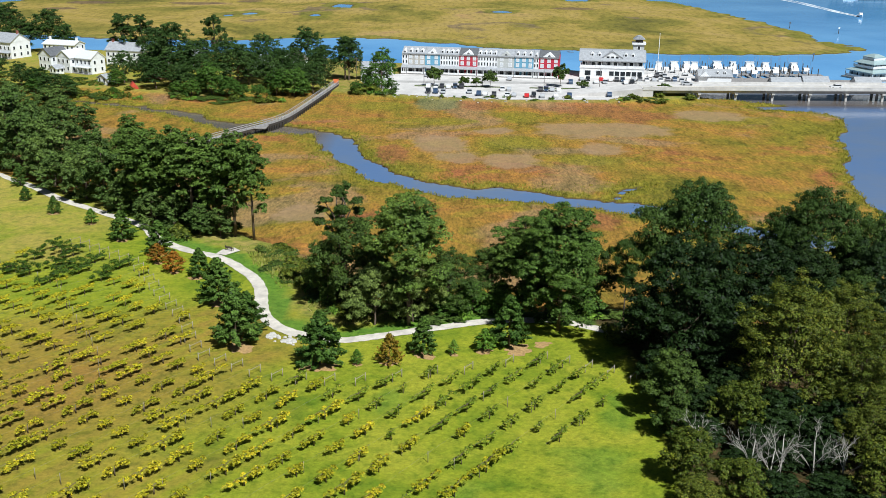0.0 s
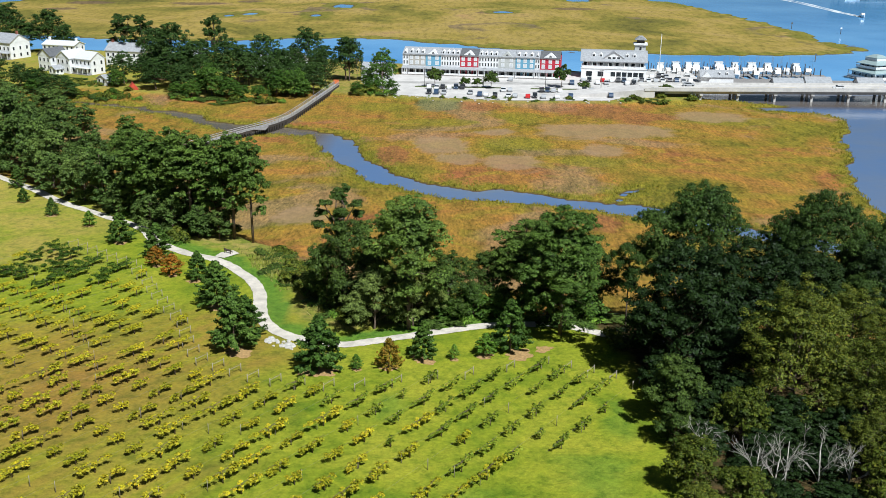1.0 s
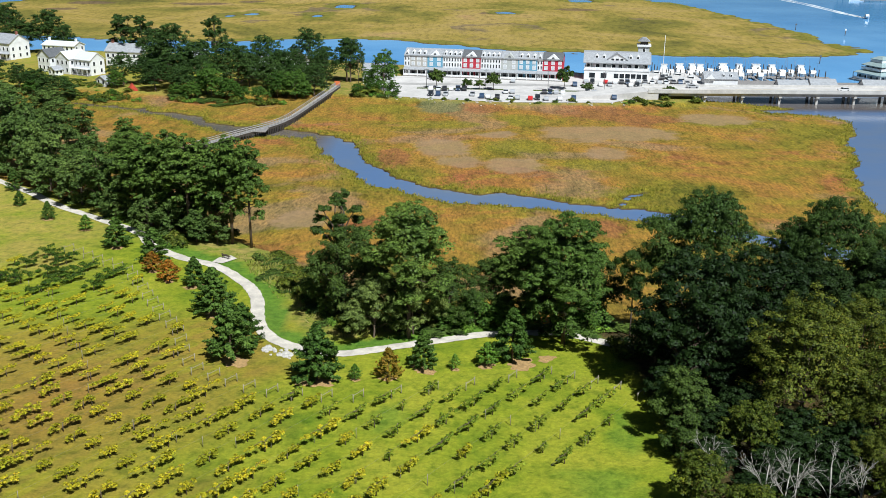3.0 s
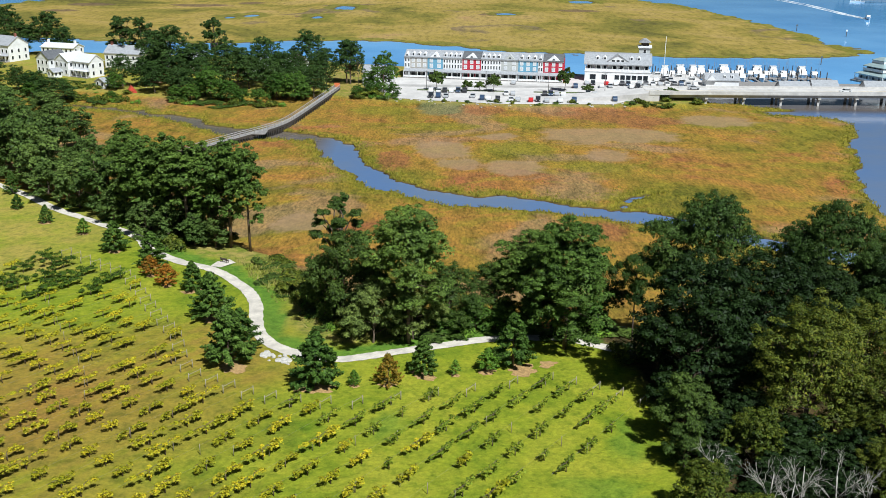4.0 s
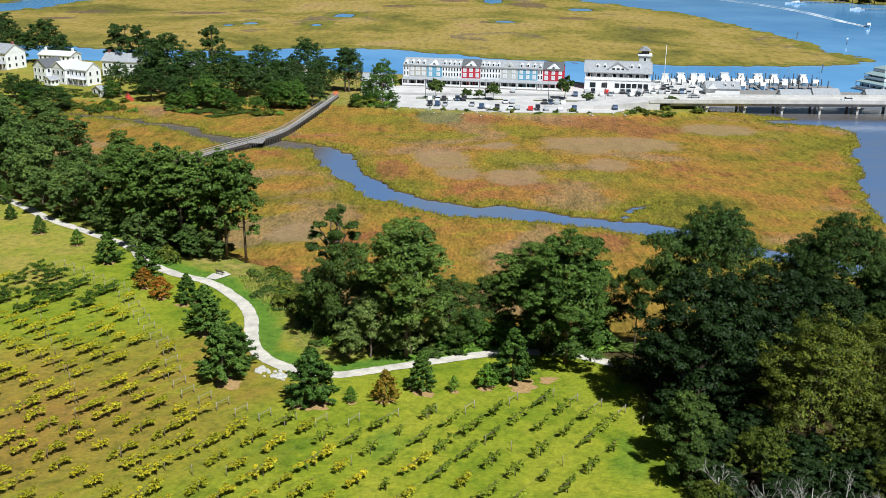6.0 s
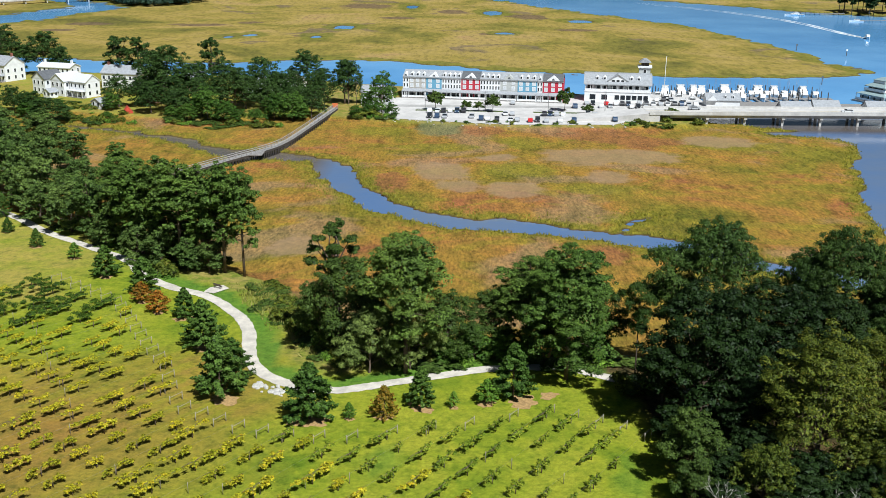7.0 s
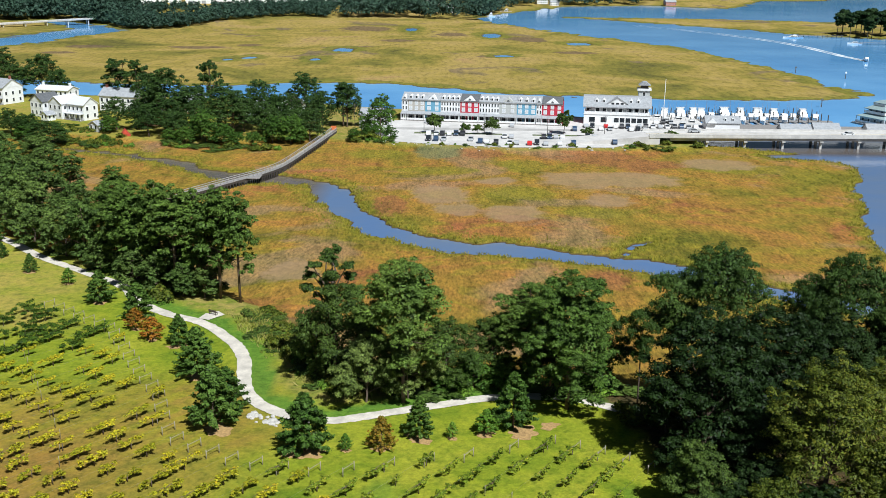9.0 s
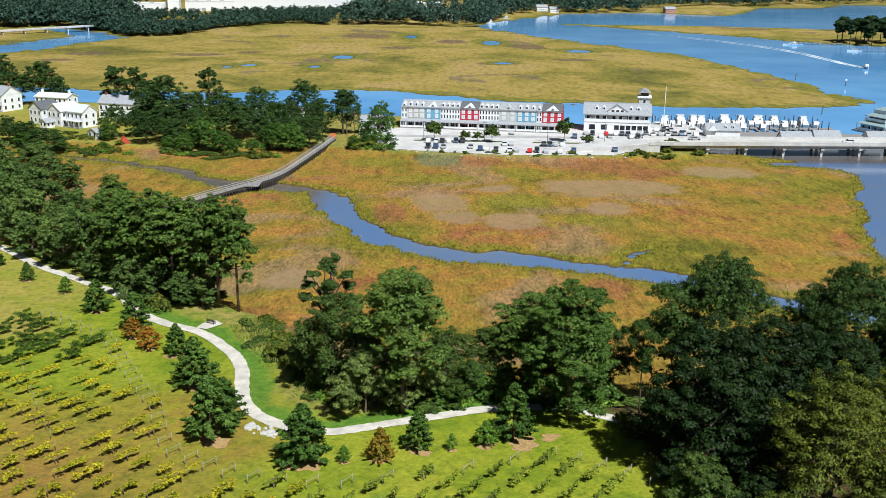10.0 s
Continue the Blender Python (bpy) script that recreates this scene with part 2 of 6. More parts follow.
TOWNLEAF = foliage("shade_tree_leaves", (0.008, 0.024, 0.008), (0.055, 0.105, 0.024))
EDGELEAF = foliage("marsh_edge_leaves", (0.014, 0.045, 0.010), (0.085, 0.17, 0.024))
OLIVE = foliage("olive_leaves", (0.006, 0.012, 0.003), (0.12, 0.158, 0.02), (0.18, 0.182, 0.022))
DARK = foliage("evergreen_and_shade_leaves", (0.004, 0.011, 0.003), (0.024, 0.048, 0.012))
REED = foliage("cordgrass", (0.16, 0.165, 0.018), (0.27, 0.26, 0.03), (0.34, 0.27, 0.045))
STRAW_GREEN = foliage("rough_grass_blades", (0.09, 0.13, 0.02), (0.25, 0.28, 0.05), (0.36, 0.30, 0.12))
MIXED = foliage("half_turned_leaves", (0.14, 0.14, 0.015), (0.38, 0.26, 0.03), (0.5, 0.22, 0.03))
MOSSY = foliage("grey_green_leaves", (0.028, 0.055, 0.012), (0.16, 0.22, 0.055))
BRIGHT = foliage("bright_leaves", (0.035, 0.095, 0.010), (0.16, 0.29, 0.035))
YOUNG = foliage("young_tree_leaves", (0.014, 0.045, 0.010), (0.095, 0.172, 0.03))
LUSH = foliage("lush_vine_leaves", (0.012, 0.036, 0.006), (0.065, 0.125, 0.014), (0.12, 0.17, 0.02))
RUST = foliage("autumn_leaves", (0.2, 0.08, 0.015), (0.42, 0.17, 0.02), (0.2, 0.22, 0.03))
VINE = foliage("vine_leaves", (0.15, 0.18, 0.012), (0.46, 0.44, 0.018), (0.60, 0.43, 0.018))
VINE_GREEN = foliage("green_vine_leaves", (0.07, 0.13, 0.012), (0.22, 0.30, 0.025), (0.42, 0.38, 0.03))


# ---- building blocks ----
def mesh_of(name, verts, faces, mat, smooth=False):
    me = bpy.data.meshes.new(name)
    me.from_pydata([tuple(v) for v in verts], [], faces)
    for m in mat if isinstance(mat, (list, tuple)) else [mat]:
        me.materials.append(m)
    if smooth:
        me.polygons.foreach_set("use_smooth", [True] * len(me.polygons))
    return me


def quads_mesh(name, cards, mat):
    """Loose triangles or quads (n, corners, 3) as one mesh."""
    n, k = cards.shape[:2]
    me = bpy.data.meshes.new(name)
    me.vertices.add(n * k), me.loops.add(n * k), me.polygons.add(n)
    me.vertices.foreach_set("co", np.ascontiguousarray(cards, dtype=np.float32).ravel())
    me.loops.foreach_set("vertex_index", np.arange(n * k, dtype=np.int32))
    me.polygons.foreach_set("loop_start", np.arange(0, n * k, k, dtype=np.int32))
    me.polygons.foreach_set("loop_total", np.full(n, k, dtype=np.int32))
    me.update(calc_edges=True)
    me.materials.append(mat)
    return me


def child(name, me, parent, label=""):
    ob = new(name, me)
    ob.parent = parent
    return tagged(ob, label)


def part(name, bm, mat, parent, label=""):
    me = bpy.data.meshes.new(name)
    bm.to_mesh(me)
    bm.free()
    me.materials.append(mat)
    return child(name, me, parent, label)


def box(bm, x0, x1, y0, y1, z0, z1):
    v = [bm.verts.new(p) for p in ((x0, y0, z0), (x1, y0, z0), (x1, y1, z0), (x0, y1, z0), (x0, y0, z1), (x1, y0, z1), (x1, y1, z1), (x0, y1, z1))]
    for f in ((3, 2, 1, 0), (4, 5, 6, 7), (0, 1, 5, 4), (1, 2, 6, 5), (2, 3, 7, 6), (3, 0, 4, 7)):
        bm.faces.new([v[i] for i in f])


def boxes(*bs):
    bm = bmesh.new()
    for b in bs:
        box(bm, *b)
    return bm


def prism(pts, axis, a, b):
    """A closed outline, swept along an axis from a to b."""
    bm = bmesh.new()
    put = (lambda p, q: (q, p[0], p[1])) if axis == "x" else (lambda p, q: (p[0], q, p[1])) if axis == "y" else (lambda p, q: (p[0], p[1], q))
    lo, hi = [bm.verts.new(put(p, a)) for p in pts], [bm.verts.new(put(p, b)) for p in pts]
    bm.faces.new(lo[::-1]), bm.faces.new(hi)
    for i in range(len(pts)):
        j = (i + 1) % len(pts)
        bm.faces.new((lo[i], lo[j], hi[j], hi[i]))
    bmesh.ops.recalc_face_normals(bm, faces=bm.faces)
    return bm


def tubes(runs, sides=6):
    """Tapered tubes along runs of (point, radius): vertices and faces."""
    verts, faces = [], []
    for run in runs:
        start = len(verts)
        for i, (p, r) in enumerate(run):
            p = Vector(p)
            d = Vector(run[min(i + 1, len(run) - 1)][0]) - Vector(run[max(i - 1, 0)][0])
            d = d.normalized() if d.length else Vector((0, 0, 1))
            u = d.orthogonal().normalized()
            w = d.cross(u)
            for k in range(sides):
                a = 2 * math.pi * k / sides
                verts.append(p + (u * math.cos(a) + w * math.sin(a)) * r)
        for i in range(len(run) - 1):
            for k in range(sides):
                a, b = start + i * sides + k, start + i * sides + (k + 1) % sides
                faces.append((a, b, b + sides, a + sides))
        faces.append(tuple(range(start + sides - 1, start - 1, -1)))
        faces.append(tuple(range(start + (len(run) - 1) * sides, start + len(run) * sides)))
    return verts, faces


def tube_mesh(name, runs, mat, sides=6):
    v, f = tubes(runs, sides)
    return mesh_of(name, v, f, mat, True)


def waves(x, y, scale, seed, octaves=4):
    """Smooth noise from sums of sines, about -1 to 1, for arrays."""
    r = np.random.default_rng(seed)
    out, amp, tot = np.zeros_like(x, dtype=float), 1.0, 0.0
    for o in range(octaves):
        for _ in range(4):
            a, ph, k = r.uniform(0, 2 * np.pi), r.uniform(0, 2 * np.pi), 2 * np.pi / scale * 2 ** o * r.uniform(0.7, 1.4)
            out += amp * 0.5 * np.sin((x * np.cos(a) + y * np.sin(a)) * k + ph)
        tot, amp = tot + amp, amp * 0.55
    return out / tot


def spline(points, n=8):
    """A smooth run through a few points."""
    p = [np.array(q, float) for q in points]
    p = [2 * p[0] - p[1]] + p + [2 * p[-1] - p[-2]]
    out = []
    for i in range(1, len(p) - 2):
        for s in np.arange(n) / n:
            a, b, c, d = p[i - 1], p[i], p[i + 1], p[i + 2]
            out.append(0.5 * (2 * b + (c - a) * s + (2 * a - 5 * b + 4 * c - d) * s * s + (3 * b - a - 3 * c + d) * s ** 3))
    return np.array(out + [p[-2]])


def inside_distance(x, y, poly):
    """Distance to an outline, positive inside."""
    poly = np.asarray(poly, float)
    d, odd = np.full(x.shape, 1e9), np.zeros(x.shape, bool)
    for a, b in zip(poly, np.roll(poly, -1, 0)):
        e = b - a
        t = np.clip(((x - a[0]) * e[0] + (y - a[1]) * e[1]) / (e @ e + 1e-9), 0, 1)
        d = np.minimum(d, np.hypot(x - a[0] - t * e[0], y - a[1] - t * e[1]))
        if a[1] != b[1]:
            odd ^= ((a[1] > y) != (b[1] > y)) & (x < e[0] * (y - a[1]) / (b[1] - a[1]) + a[0])
    return np.where(odd, d, -d)


def line_distance(x, y, run):
    run, d = np.asarray(run, float), np.full(x.shape, 1e9)
    for a, b in zip(run[:-1], run[1:]):
        e = b - a
        t = np.clip(((x - a[0]) * e[0] + (y - a[1]) * e[1]) / (e @ e + 1e-9), 0, 1)
        d = np.minimum(d, np.hypot(x - a[0] - t * e[0], y - a[1] - t * e[1]))
    return d


def smooth(v, a, b):
    t = np.clip((v - a) / (b - a), 0, 1)
    return t * t * (3 - 2 * t)


# ---- the lie of the land ----
TRAIL_POINTS = [(-144.8, 280.9), (-123.5, 264.7), (-110.1, 250.6), (-99.2, 241), (-88.3, 229.7), (-74.3, 218), (-63.6, 208.5), (-58.3, 199.6), (-50.5, 192), (-42.2, 186.4), (-35.1, 177.5), (-31.3, 169.1), (-28.9, 158), (-26.1, 152), (-21.2, 147.6), (-15, 145.4), (-9.3, 146.9), (-1, 150.4), (8.6, 154.2), (20, 154.7), (29.4, 149.2), (40.4, 146.4)]
TRAIL_RUN = spline(TRAIL_POINTS, 3)
EAST_SHORE = spline([(96.1, 77.8), (101.8, 155.3), (106.7, 225), (110.6, 256.7), (114.5, 277.4), (128.2, 313.6), (133, 330), (141, 349.5), (138.5, 362.5), (126, 366.5), (115, 373), (131.6, 376), (120, 381), (106, 387), (97, 394), (95, 404)], 4)
NEAR_LAND = [(-1200, -480), (96, -480), *EAST_SHORE, (87.9, 410.9), (83.5, 442.8), (48, 460.9), (-23.5, 472.3), (-97.5, 500.4), (-218.2, 508.1), (-1200, 512)]
FAR_MARSH = [(-1200, 552), *spline([(-212.8, 564.2), (-137.1, 546.8), (-71.4, 567.8), (-21.5, 560.3), (31.8, 531.5), (102.2, 517.6), (172.4, 517.6), (219.7, 538.2), (210, 592.3), (215.1, 606.6), (205.6, 687.3), (187.9, 769.2), (172.8, 817.5), (113.5, 920.9), (59.3, 1032.4), (33.7, 1122.6)], 3), (28.4, 1363), (-252.9, 1458.3), (-280.8, 969.8), (-289.9, 907), (-303, 830), (-316, 780), (-330, 738), (-422.6, 690), (-1200, 624)]
STRIP = spline([(120.9, 1173.2), (195.5, 1166.4), (257.6, 1167.7), (413.3, 1131.1), (499, 1062), (381.9, 940.4), (342.2, 926.6), (278.2, 1008.5), (195.2, 1097.3)], 3)
ISLE = [(336.4, 934.5), (408, 897.7), (616.3, 784.8), (731.5, 993.2), (413.3, 1124.8)]
WEST_MARSH = [(-1200, 740), (-420, 800), (-354.7, 817.3), (-347.4, 874), (-330, 912), (-352, 955), (-400, 1010), (-1200, 1010)]
FAR_SHORE = [(-1200, 1000), (-436, 1000), (-395, 1030), (-344, 985), (-320, 962), (-291, 915), (-264, 912), (-247, 934), (-240, 1020), (-205, 1080), (-172, 1120), (-130, 1100), (33.8, 1141.8), (51.4, 1193.6), (155.5, 1396.4), (279.2, 1447.4), (372.5, 1383.8), (412.6, 1455.9), (501, 1661.6), (764.5, 1821.7), (3600, 2640), (3600, 3920), (-3600, 3920), (-3600, 896)]
CREEK = spline([(-157.2, 378), (-112, 362), (-90, 347), (-74.4, 332.5), (-59.2, 326.5), (-46, 322.5), (-34.6, 310.9), (-29.3, 294.4), (-23.9, 280.9), (-13.0, 264.5), (0.9, 254.4), (14.3, 250.9), (25.2, 247.4), (35.6, 243.8), (45.8, 239.7), (57.1, 233.1), (70.4, 222.6), (112, 196)], 4)
PLATEAU = [(-876.3, 409.6), (-157.7, 286), (-98.3, 247.4), (-50.4, 213.8), (-32.6, 200.7), (-19.7, 177.6), (-5.3, 165), (23.2, 162.9), (46.6, 157.1), (91.1, 152.1), (97.6, -480), (-720, -480)]
TOWN = [(-1200, 376), (-140.1, 392.7), (-97.9, 377.4), (-49.8, 392), (-27, 382), (-5, 376.5), (23, 371), (62, 373), (84, 378.5), (96, 384), (97, 404), (92, 412), (88, 438.3), (46.4, 456.4), (-23.5, 468.3), (-97.5, 494), (-218.2, 501.4), (-1200, 504)]
PONDS = [(-76, 756, 7, 13), (-133, 693, 4.2, 6.5), (-145, 681, 3, 5), (-88, 687, 3.2, 6.5), (37, 899, 8, 20), (104, 824, 10, 12), (39, 723, 6, 7), (-35, 960, 5, 16)]

MUD = [(-0.5, 306, 9, 12), (19, 285, 10, 9), (44, 328, 13, 13), (49, 301, 8, 8), (5, 288, 6, 7), (17, 325, 7, 6), (-33, 231, 7, 8), (60, 330, 16, 12), (95, 355, 14, 10), (-78, 958, 26, 40), (3, 904, 16, 22), (66, 860, 20, 26), (-182, 759, 22, 12), (-262, 757, 20, 14), (-269, 711, 12, 9), (-150, 780, 12, 10), (92, 748, 18, 10), (-43, 835, 16, 14), (-145, 690, 12, 8), (-96, 690, 9, 9), (30, 715, 12, 9)]
GLASSWORT = [(13.5, 370, 9, 12), (54, 364, 16, 15), (66, 351, 8, 13), (-15, 291, 5, 14), (73, 354, 11, 8), (38, 228, 5, 8)]
RUSHES = [(23, 308, 13, 11), (43, 286, 9, 7), (-1, 340, 14, 6), (-11, 386, 11, 11), (-24, 367, 14, 8), (27, 349, 9, 11), (105, 347, 26, 8), (88, 385, 11, 11), (120, 335, 12, 9)]
REED_BED = [(-2.3, 372, 9, 14)]
LUSH_GRASS = [(-6.2, 124.5, 3.4, 4.6), (19.5, 106.5, 5.5, 8), (24.5, 121, 3, 6), (4, 100, 3, 5)]


def height(x, y):
    x, y = np.asarray(x, float), np.asarray(y, float)
    reach = np.clip(np.hypot(x, y) / 240, 0.6, 4)
    wx, wy = x + waves(x, y, 26, 1) * 2.2 * reach, y + waves(x, y, 26, 2) * 2.2 * reach
    land = inside_distance(wx, wy, NEAR_LAND)
    for p in (FAR_MARSH, WEST_MARSH, STRIP, ISLE, FAR_SHORE):
        land = np.maximum(land, inside_distance(wx, wy, p))
    creek = line_distance(wx, wy, CREEK) - np.interp(y, [232, 272, 300, 318, 328, 350, 375], [4.6, 3.9, 4.4, 5.6, 3.6, 2.4, 1.0])
    land = np.minimum(land, creek)
    land = np.minimum(land, line_distance(wx, wy, [(45.6, 241), (45.4, 249), (47.5, 255), (52, 261)]) - 0.5)
    land = np.maximum(land, 3.2 - line_distance(wx, wy, [(-44, 316), (-40, 309), (-37.6, 299)]))
    for px, py, a, b in PONDS:
        land = np.minimum(land, (np.hypot((x - px) / a, (y - py) / b) - 1 + 0.25 * waves(x, y, 14, 31)) * min(a, b))
    k = np.clip(y / 330, 1, 4)
    h = -1.2 + 1.8 * smooth(land / k, -1.5, 1.2)
    h += np.where(land > 0, 0.12 * waves(x, y, 9, 3) * smooth(land, 0, 3), 0)
    plat = inside_distance(x + waves(x, y, 20, 5) * 1.5, y, PLATEAU)
    rise = 3.6 + np.clip(220 - y, -16, 128) * 0.036
    up = smooth(plat, -6, 5)
    h = h * (1 - up) + (rise + 0.1 * waves(x, y, 30, 6)) * up
    town = smooth(inside_distance(x, y, TOWN), -3, 3)
    h = h * (1 - town) + 1.7 * town
    dry = smooth(inside_distance(wx, wy, ISLE), 0, 15) * 2 + smooth(inside_distance(wx, wy, FAR_SHORE), 5, 60) * 4
    return h + dry, up, town, land


GRID = {}


def ground_at(x, y):
    """Height of the ground sheet at a place."""
    xs, ys, h = GRID["x"], GRID["y"], GRID["h"]
    i = min(max(int(np.searchsorted(xs, x)) - 1, 0), len(xs) - 2)
    j = min(max(int(np.searchsorted(ys, y)) - 1, 0), len(ys) - 2)
    u, v = (x - xs[i]) / (xs[i + 1] - xs[i]), (y - ys[j]) / (ys[j + 1] - ys[j])
    return float((h[j, i] * (1 - u) + h[j, i + 1] * u) * (1 - v) + (h[j + 1, i] * (1 - u) + h[j + 1, i + 1] * u) * v)


def axis_steps(stretches):
    out = [stretches[0][0]]
    for a, b, step in stretches:
        n = max(1, int(round((b - a) / step)))
        out += list(a + (b - a) * (np.arange(n) + 1) / n)
    return np.array(out)


def make_ground():
    xs = axis_steps([(-4600, -1000, 400), (-1000, -480, 30), (-480, -190, 5), (-190, 195, 1.85), (195, 390, 4), (390, 900, 14), (900, 4600, 240)])
    ys = axis_steps([(-600, 60, 60), (60, 420, 1.7), (420, 610, 2.0), (610, 1050, 4), (1050, 1600, 9), (1600, 4900, 150)])
    gx, gy = np.meshgrid(xs, ys)
    h, up, town, land = height(gx.ravel(), gy.ravel())
    co = np.stack([gx.ravel(), gy.ravel(), h], 1)
    GRID["x"], GRID["y"], GRID["h"] = xs, ys, h.reshape(gx.shape)
    nx, ny = len(xs), len(ys)
    i = (np.arange(ny - 1)[:, None] * nx + np.arange(nx - 1)[None]).ravel()
    quads = np.stack([i, i + 1, i + nx + 1, i + nx], 1)
    me = bpy.data.meshes.new("ground")
    me.vertices.add(len(co)), me.loops.add(len(quads) * 4), me.polygons.add(len(quads))
    me.vertices.foreach_set("co", co.astype(np.float32).ravel())
    me.loops.foreach_set("vertex_index", quads.astype(np.int32).ravel())
    me.polygons.foreach_set("loop_start", np.arange(0, len(quads) * 4, 4, dtype=np.int32))
    me.polygons.foreach_set("loop_total", np.full(len(quads), 4, dtype=np.int32))
    me.polygons.foreach_set("use_smooth", [True] * len(quads))
    me.update(calc_edges=True)
    x, y = co[:, 0], co[:, 1]
    lawn = np.maximum(smooth(up, 0.55, 0.95), smooth(town, 0.5, 1.0) * 0.8)
    far = smooth(y, 450, 510)
    dry = smooth(-x - 20 - 0.30 * np.clip(128 - y, 0, 40) + 5 * waves(x, y, 26, 9), -5, 9) * smooth(176 - y + 0.2 * x, 0, 14) * (0.72 + 0.28 * waves(x, y, 40, 19))
    zone = me.color_attributes.new("zone", "FLOAT_COLOR", "POINT")
    zone.data.foreach_set("color", np.stack([lawn, far, np.clip(dry, 0, 1), np.clip(land / 20, 0, 1)], 1).astype(np.float32).ravel())
    mats = []
    for kind in (MUD, GLASSWORT, RUSHES, REED_BED):
        v = np.full(x.shape, 0.0)
        for px, py, a, b in kind:
            v = np.maximum(v, 0.85 - 0.5 * np.hypot((x - px) / a, (y - py) / b))
        mats.append(np.clip(v, 0, 1))
    spots = me.color_attributes.new("spots", "FLOAT_COLOR", "POINT")
    spots.data.foreach_set("color", np.stack(mats, 1).astype(np.float32).ravel())
    trail = line_distance(x, y, TRAIL_RUN)
    near = np.abs(y - 230) < 150
    side = np.where(near, inside_distance(x, y, [*TRAIL_RUN, (60, 400), (-140, 400)]), -1.0)
    built = town * smooth(x, -60, -48)
    strip = (town - built) * 0.9 + smooth(5.5 - trail + 1.2 * waves(x, y, 12, 21), 0, 1.5) * smooth(side, -1, 0.5) * 0.9
    rough = np.maximum(smooth(trail, 4.5, 7) * smooth(side, 0, 1) * 0.85, built)
    tan = smooth(-x - 62 + 8 * waves(x, y, 30, 22), 0, 16) * smooth(y, 172, 186) * 0.85
    for px, py, a, b in LUSH_GRASS:
        strip = np.maximum(strip, 0.5 * smooth(1 - np.hypot((x - px) / a, (y - py) / b) + 0.35 * waves(x, y, 7, 23), 0, 0.6))
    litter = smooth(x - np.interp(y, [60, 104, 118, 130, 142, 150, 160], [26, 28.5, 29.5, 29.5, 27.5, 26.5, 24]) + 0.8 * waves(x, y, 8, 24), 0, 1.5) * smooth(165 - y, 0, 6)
    verge = me.color_attributes.new("verge", "FLOAT_COLOR", "POINT")
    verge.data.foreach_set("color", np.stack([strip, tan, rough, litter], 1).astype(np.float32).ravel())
    me.materials.append(GROUND)
    return tagged(new("ground", me), "mown lawn, ochre salt marsh and muddy creek banks", "ground", kind="structure")


make_ground()
wm = mesh_of("water", [(-4800, -700, 0), (4800, -700, 0), (4800, 4950, 0), (-4800, 4950, 0)], [(0, 1, 2, 3)], WATER)
tagged(new("water", wm), "blue tidal river and creek with light ripples", "water", kind="structure")


def ribbon(name, run, width, mat, lift, seed, rough_edge=0.25):
    """A strip laid on the ground along a run."""
    run = np.asarray(run)
    d = np.gradient(run, axis=0)
    d /= np.linalg.norm(d, axis=1)[:, None]
    nrm = np.stack([-d[:, 1], d[:, 0]], 1)
    r = np.random.default_rng(seed)
    rows = []
    for s in (-1.0, -0.5, 0.0, 0.5, 1.0):
        w = width / 2 * s + (r.uniform(-rough_edge, rough_edge, len(run)) if abs(s) == 1 else 0)
        q = run + nrm * np.reshape(w, (-1, 1) if np.ndim(w) else (1, 1))
        z = height(q[:, 0], q[:, 1])[0] + lift - (0.05 if abs(s) == 1 else 0)
        rows.append(np.column_stack([q, z]))
    n = len(run)
    verts = np.concatenate(rows)
    faces = [(k * n + i, k * n + i + 1, (k + 1) * n + i + 1, (k + 1) * n + i) for k in range(4) for i in range(n - 1)]
    return mesh_of(name, verts, [f[::-1] for f in faces], mat, True)


TRAIL = spline(TRAIL_POINTS, 10)
tagged(new("gravel_path", ribbon("gravel_path", TRAIL, 2.3, GRAVEL, 0.12, 3, 0.12)), "pale crushed-gravel footpath winding across the lawn", "path", kind="structure")


# ---- trees and shrubs ----
def leaf_quads(centres, normals, size, r, flat=0.3, slim=1.0):
    """A bent-looking spray of leaf cards, one at each centre, facing roughly along its normal."""
    n = len(centres)
    nn = normals + r.normal(0, flat, (n, 3))
    nn /= np.linalg.norm(nn, axis=1)[:, None]
    a = np.cross(nn, r.normal(0, 1, (n, 3)))
    a /= np.linalg.norm(a, axis=1)[:, None]
    b = np.cross(nn, a)
    s = size * r.uniform(0.6, 1.35, (n, 1))
    a, b = a * s * (1.5 - 0.5 * slim), b * s * r.uniform(0.5, 0.95, (n, 1)) * slim
    k = r.uniform(0.2, 1.0, (n, 1)), r.uniform(0.2, 1.0, (n, 1))
    return np.stack([centres - a - b * k[0], centres + a * k[1] - b, centres + (b - a * k[1]) * 1.2 + a * 0.6], 1)


def clump_leaves(clumps, leaves, size, r, squash=0.7, shell=0.75, slim=1.0):
    """Leaves spread over clumps (x, y, z, radius), thick at the outside, facing out and up."""
    c = np.array(clumps, float)
    weight = c[:, 3] ** 2
    pick = r.choice(len(c), leaves, p=weight / weight.sum())
    d = r.normal(0, 1, (leaves, 3))
    d /= np.linalg.norm(d, axis=1)[:, None]
    d[:, 2] = np.where(d[:, 2] < -0.35, -d[:, 2] * 0.6, d[:, 2])
    rad = c[pick, 3] * r.uniform(shell, 1.05, leaves) * (1 + 0.2 * np.sin(d[:, 0] * 5 + pick) * np.cos(d[:, 1] * 6 + pick * 2.1))
    off = d * rad[:, None]
    off[:, 2] *= squash
    out = d.copy()
    out[:, 2] = out[:, 2] * 0.8 + 0.45
    return leaf_quads(c[pick, :3] + off, out, size, r, 0.3, slim)


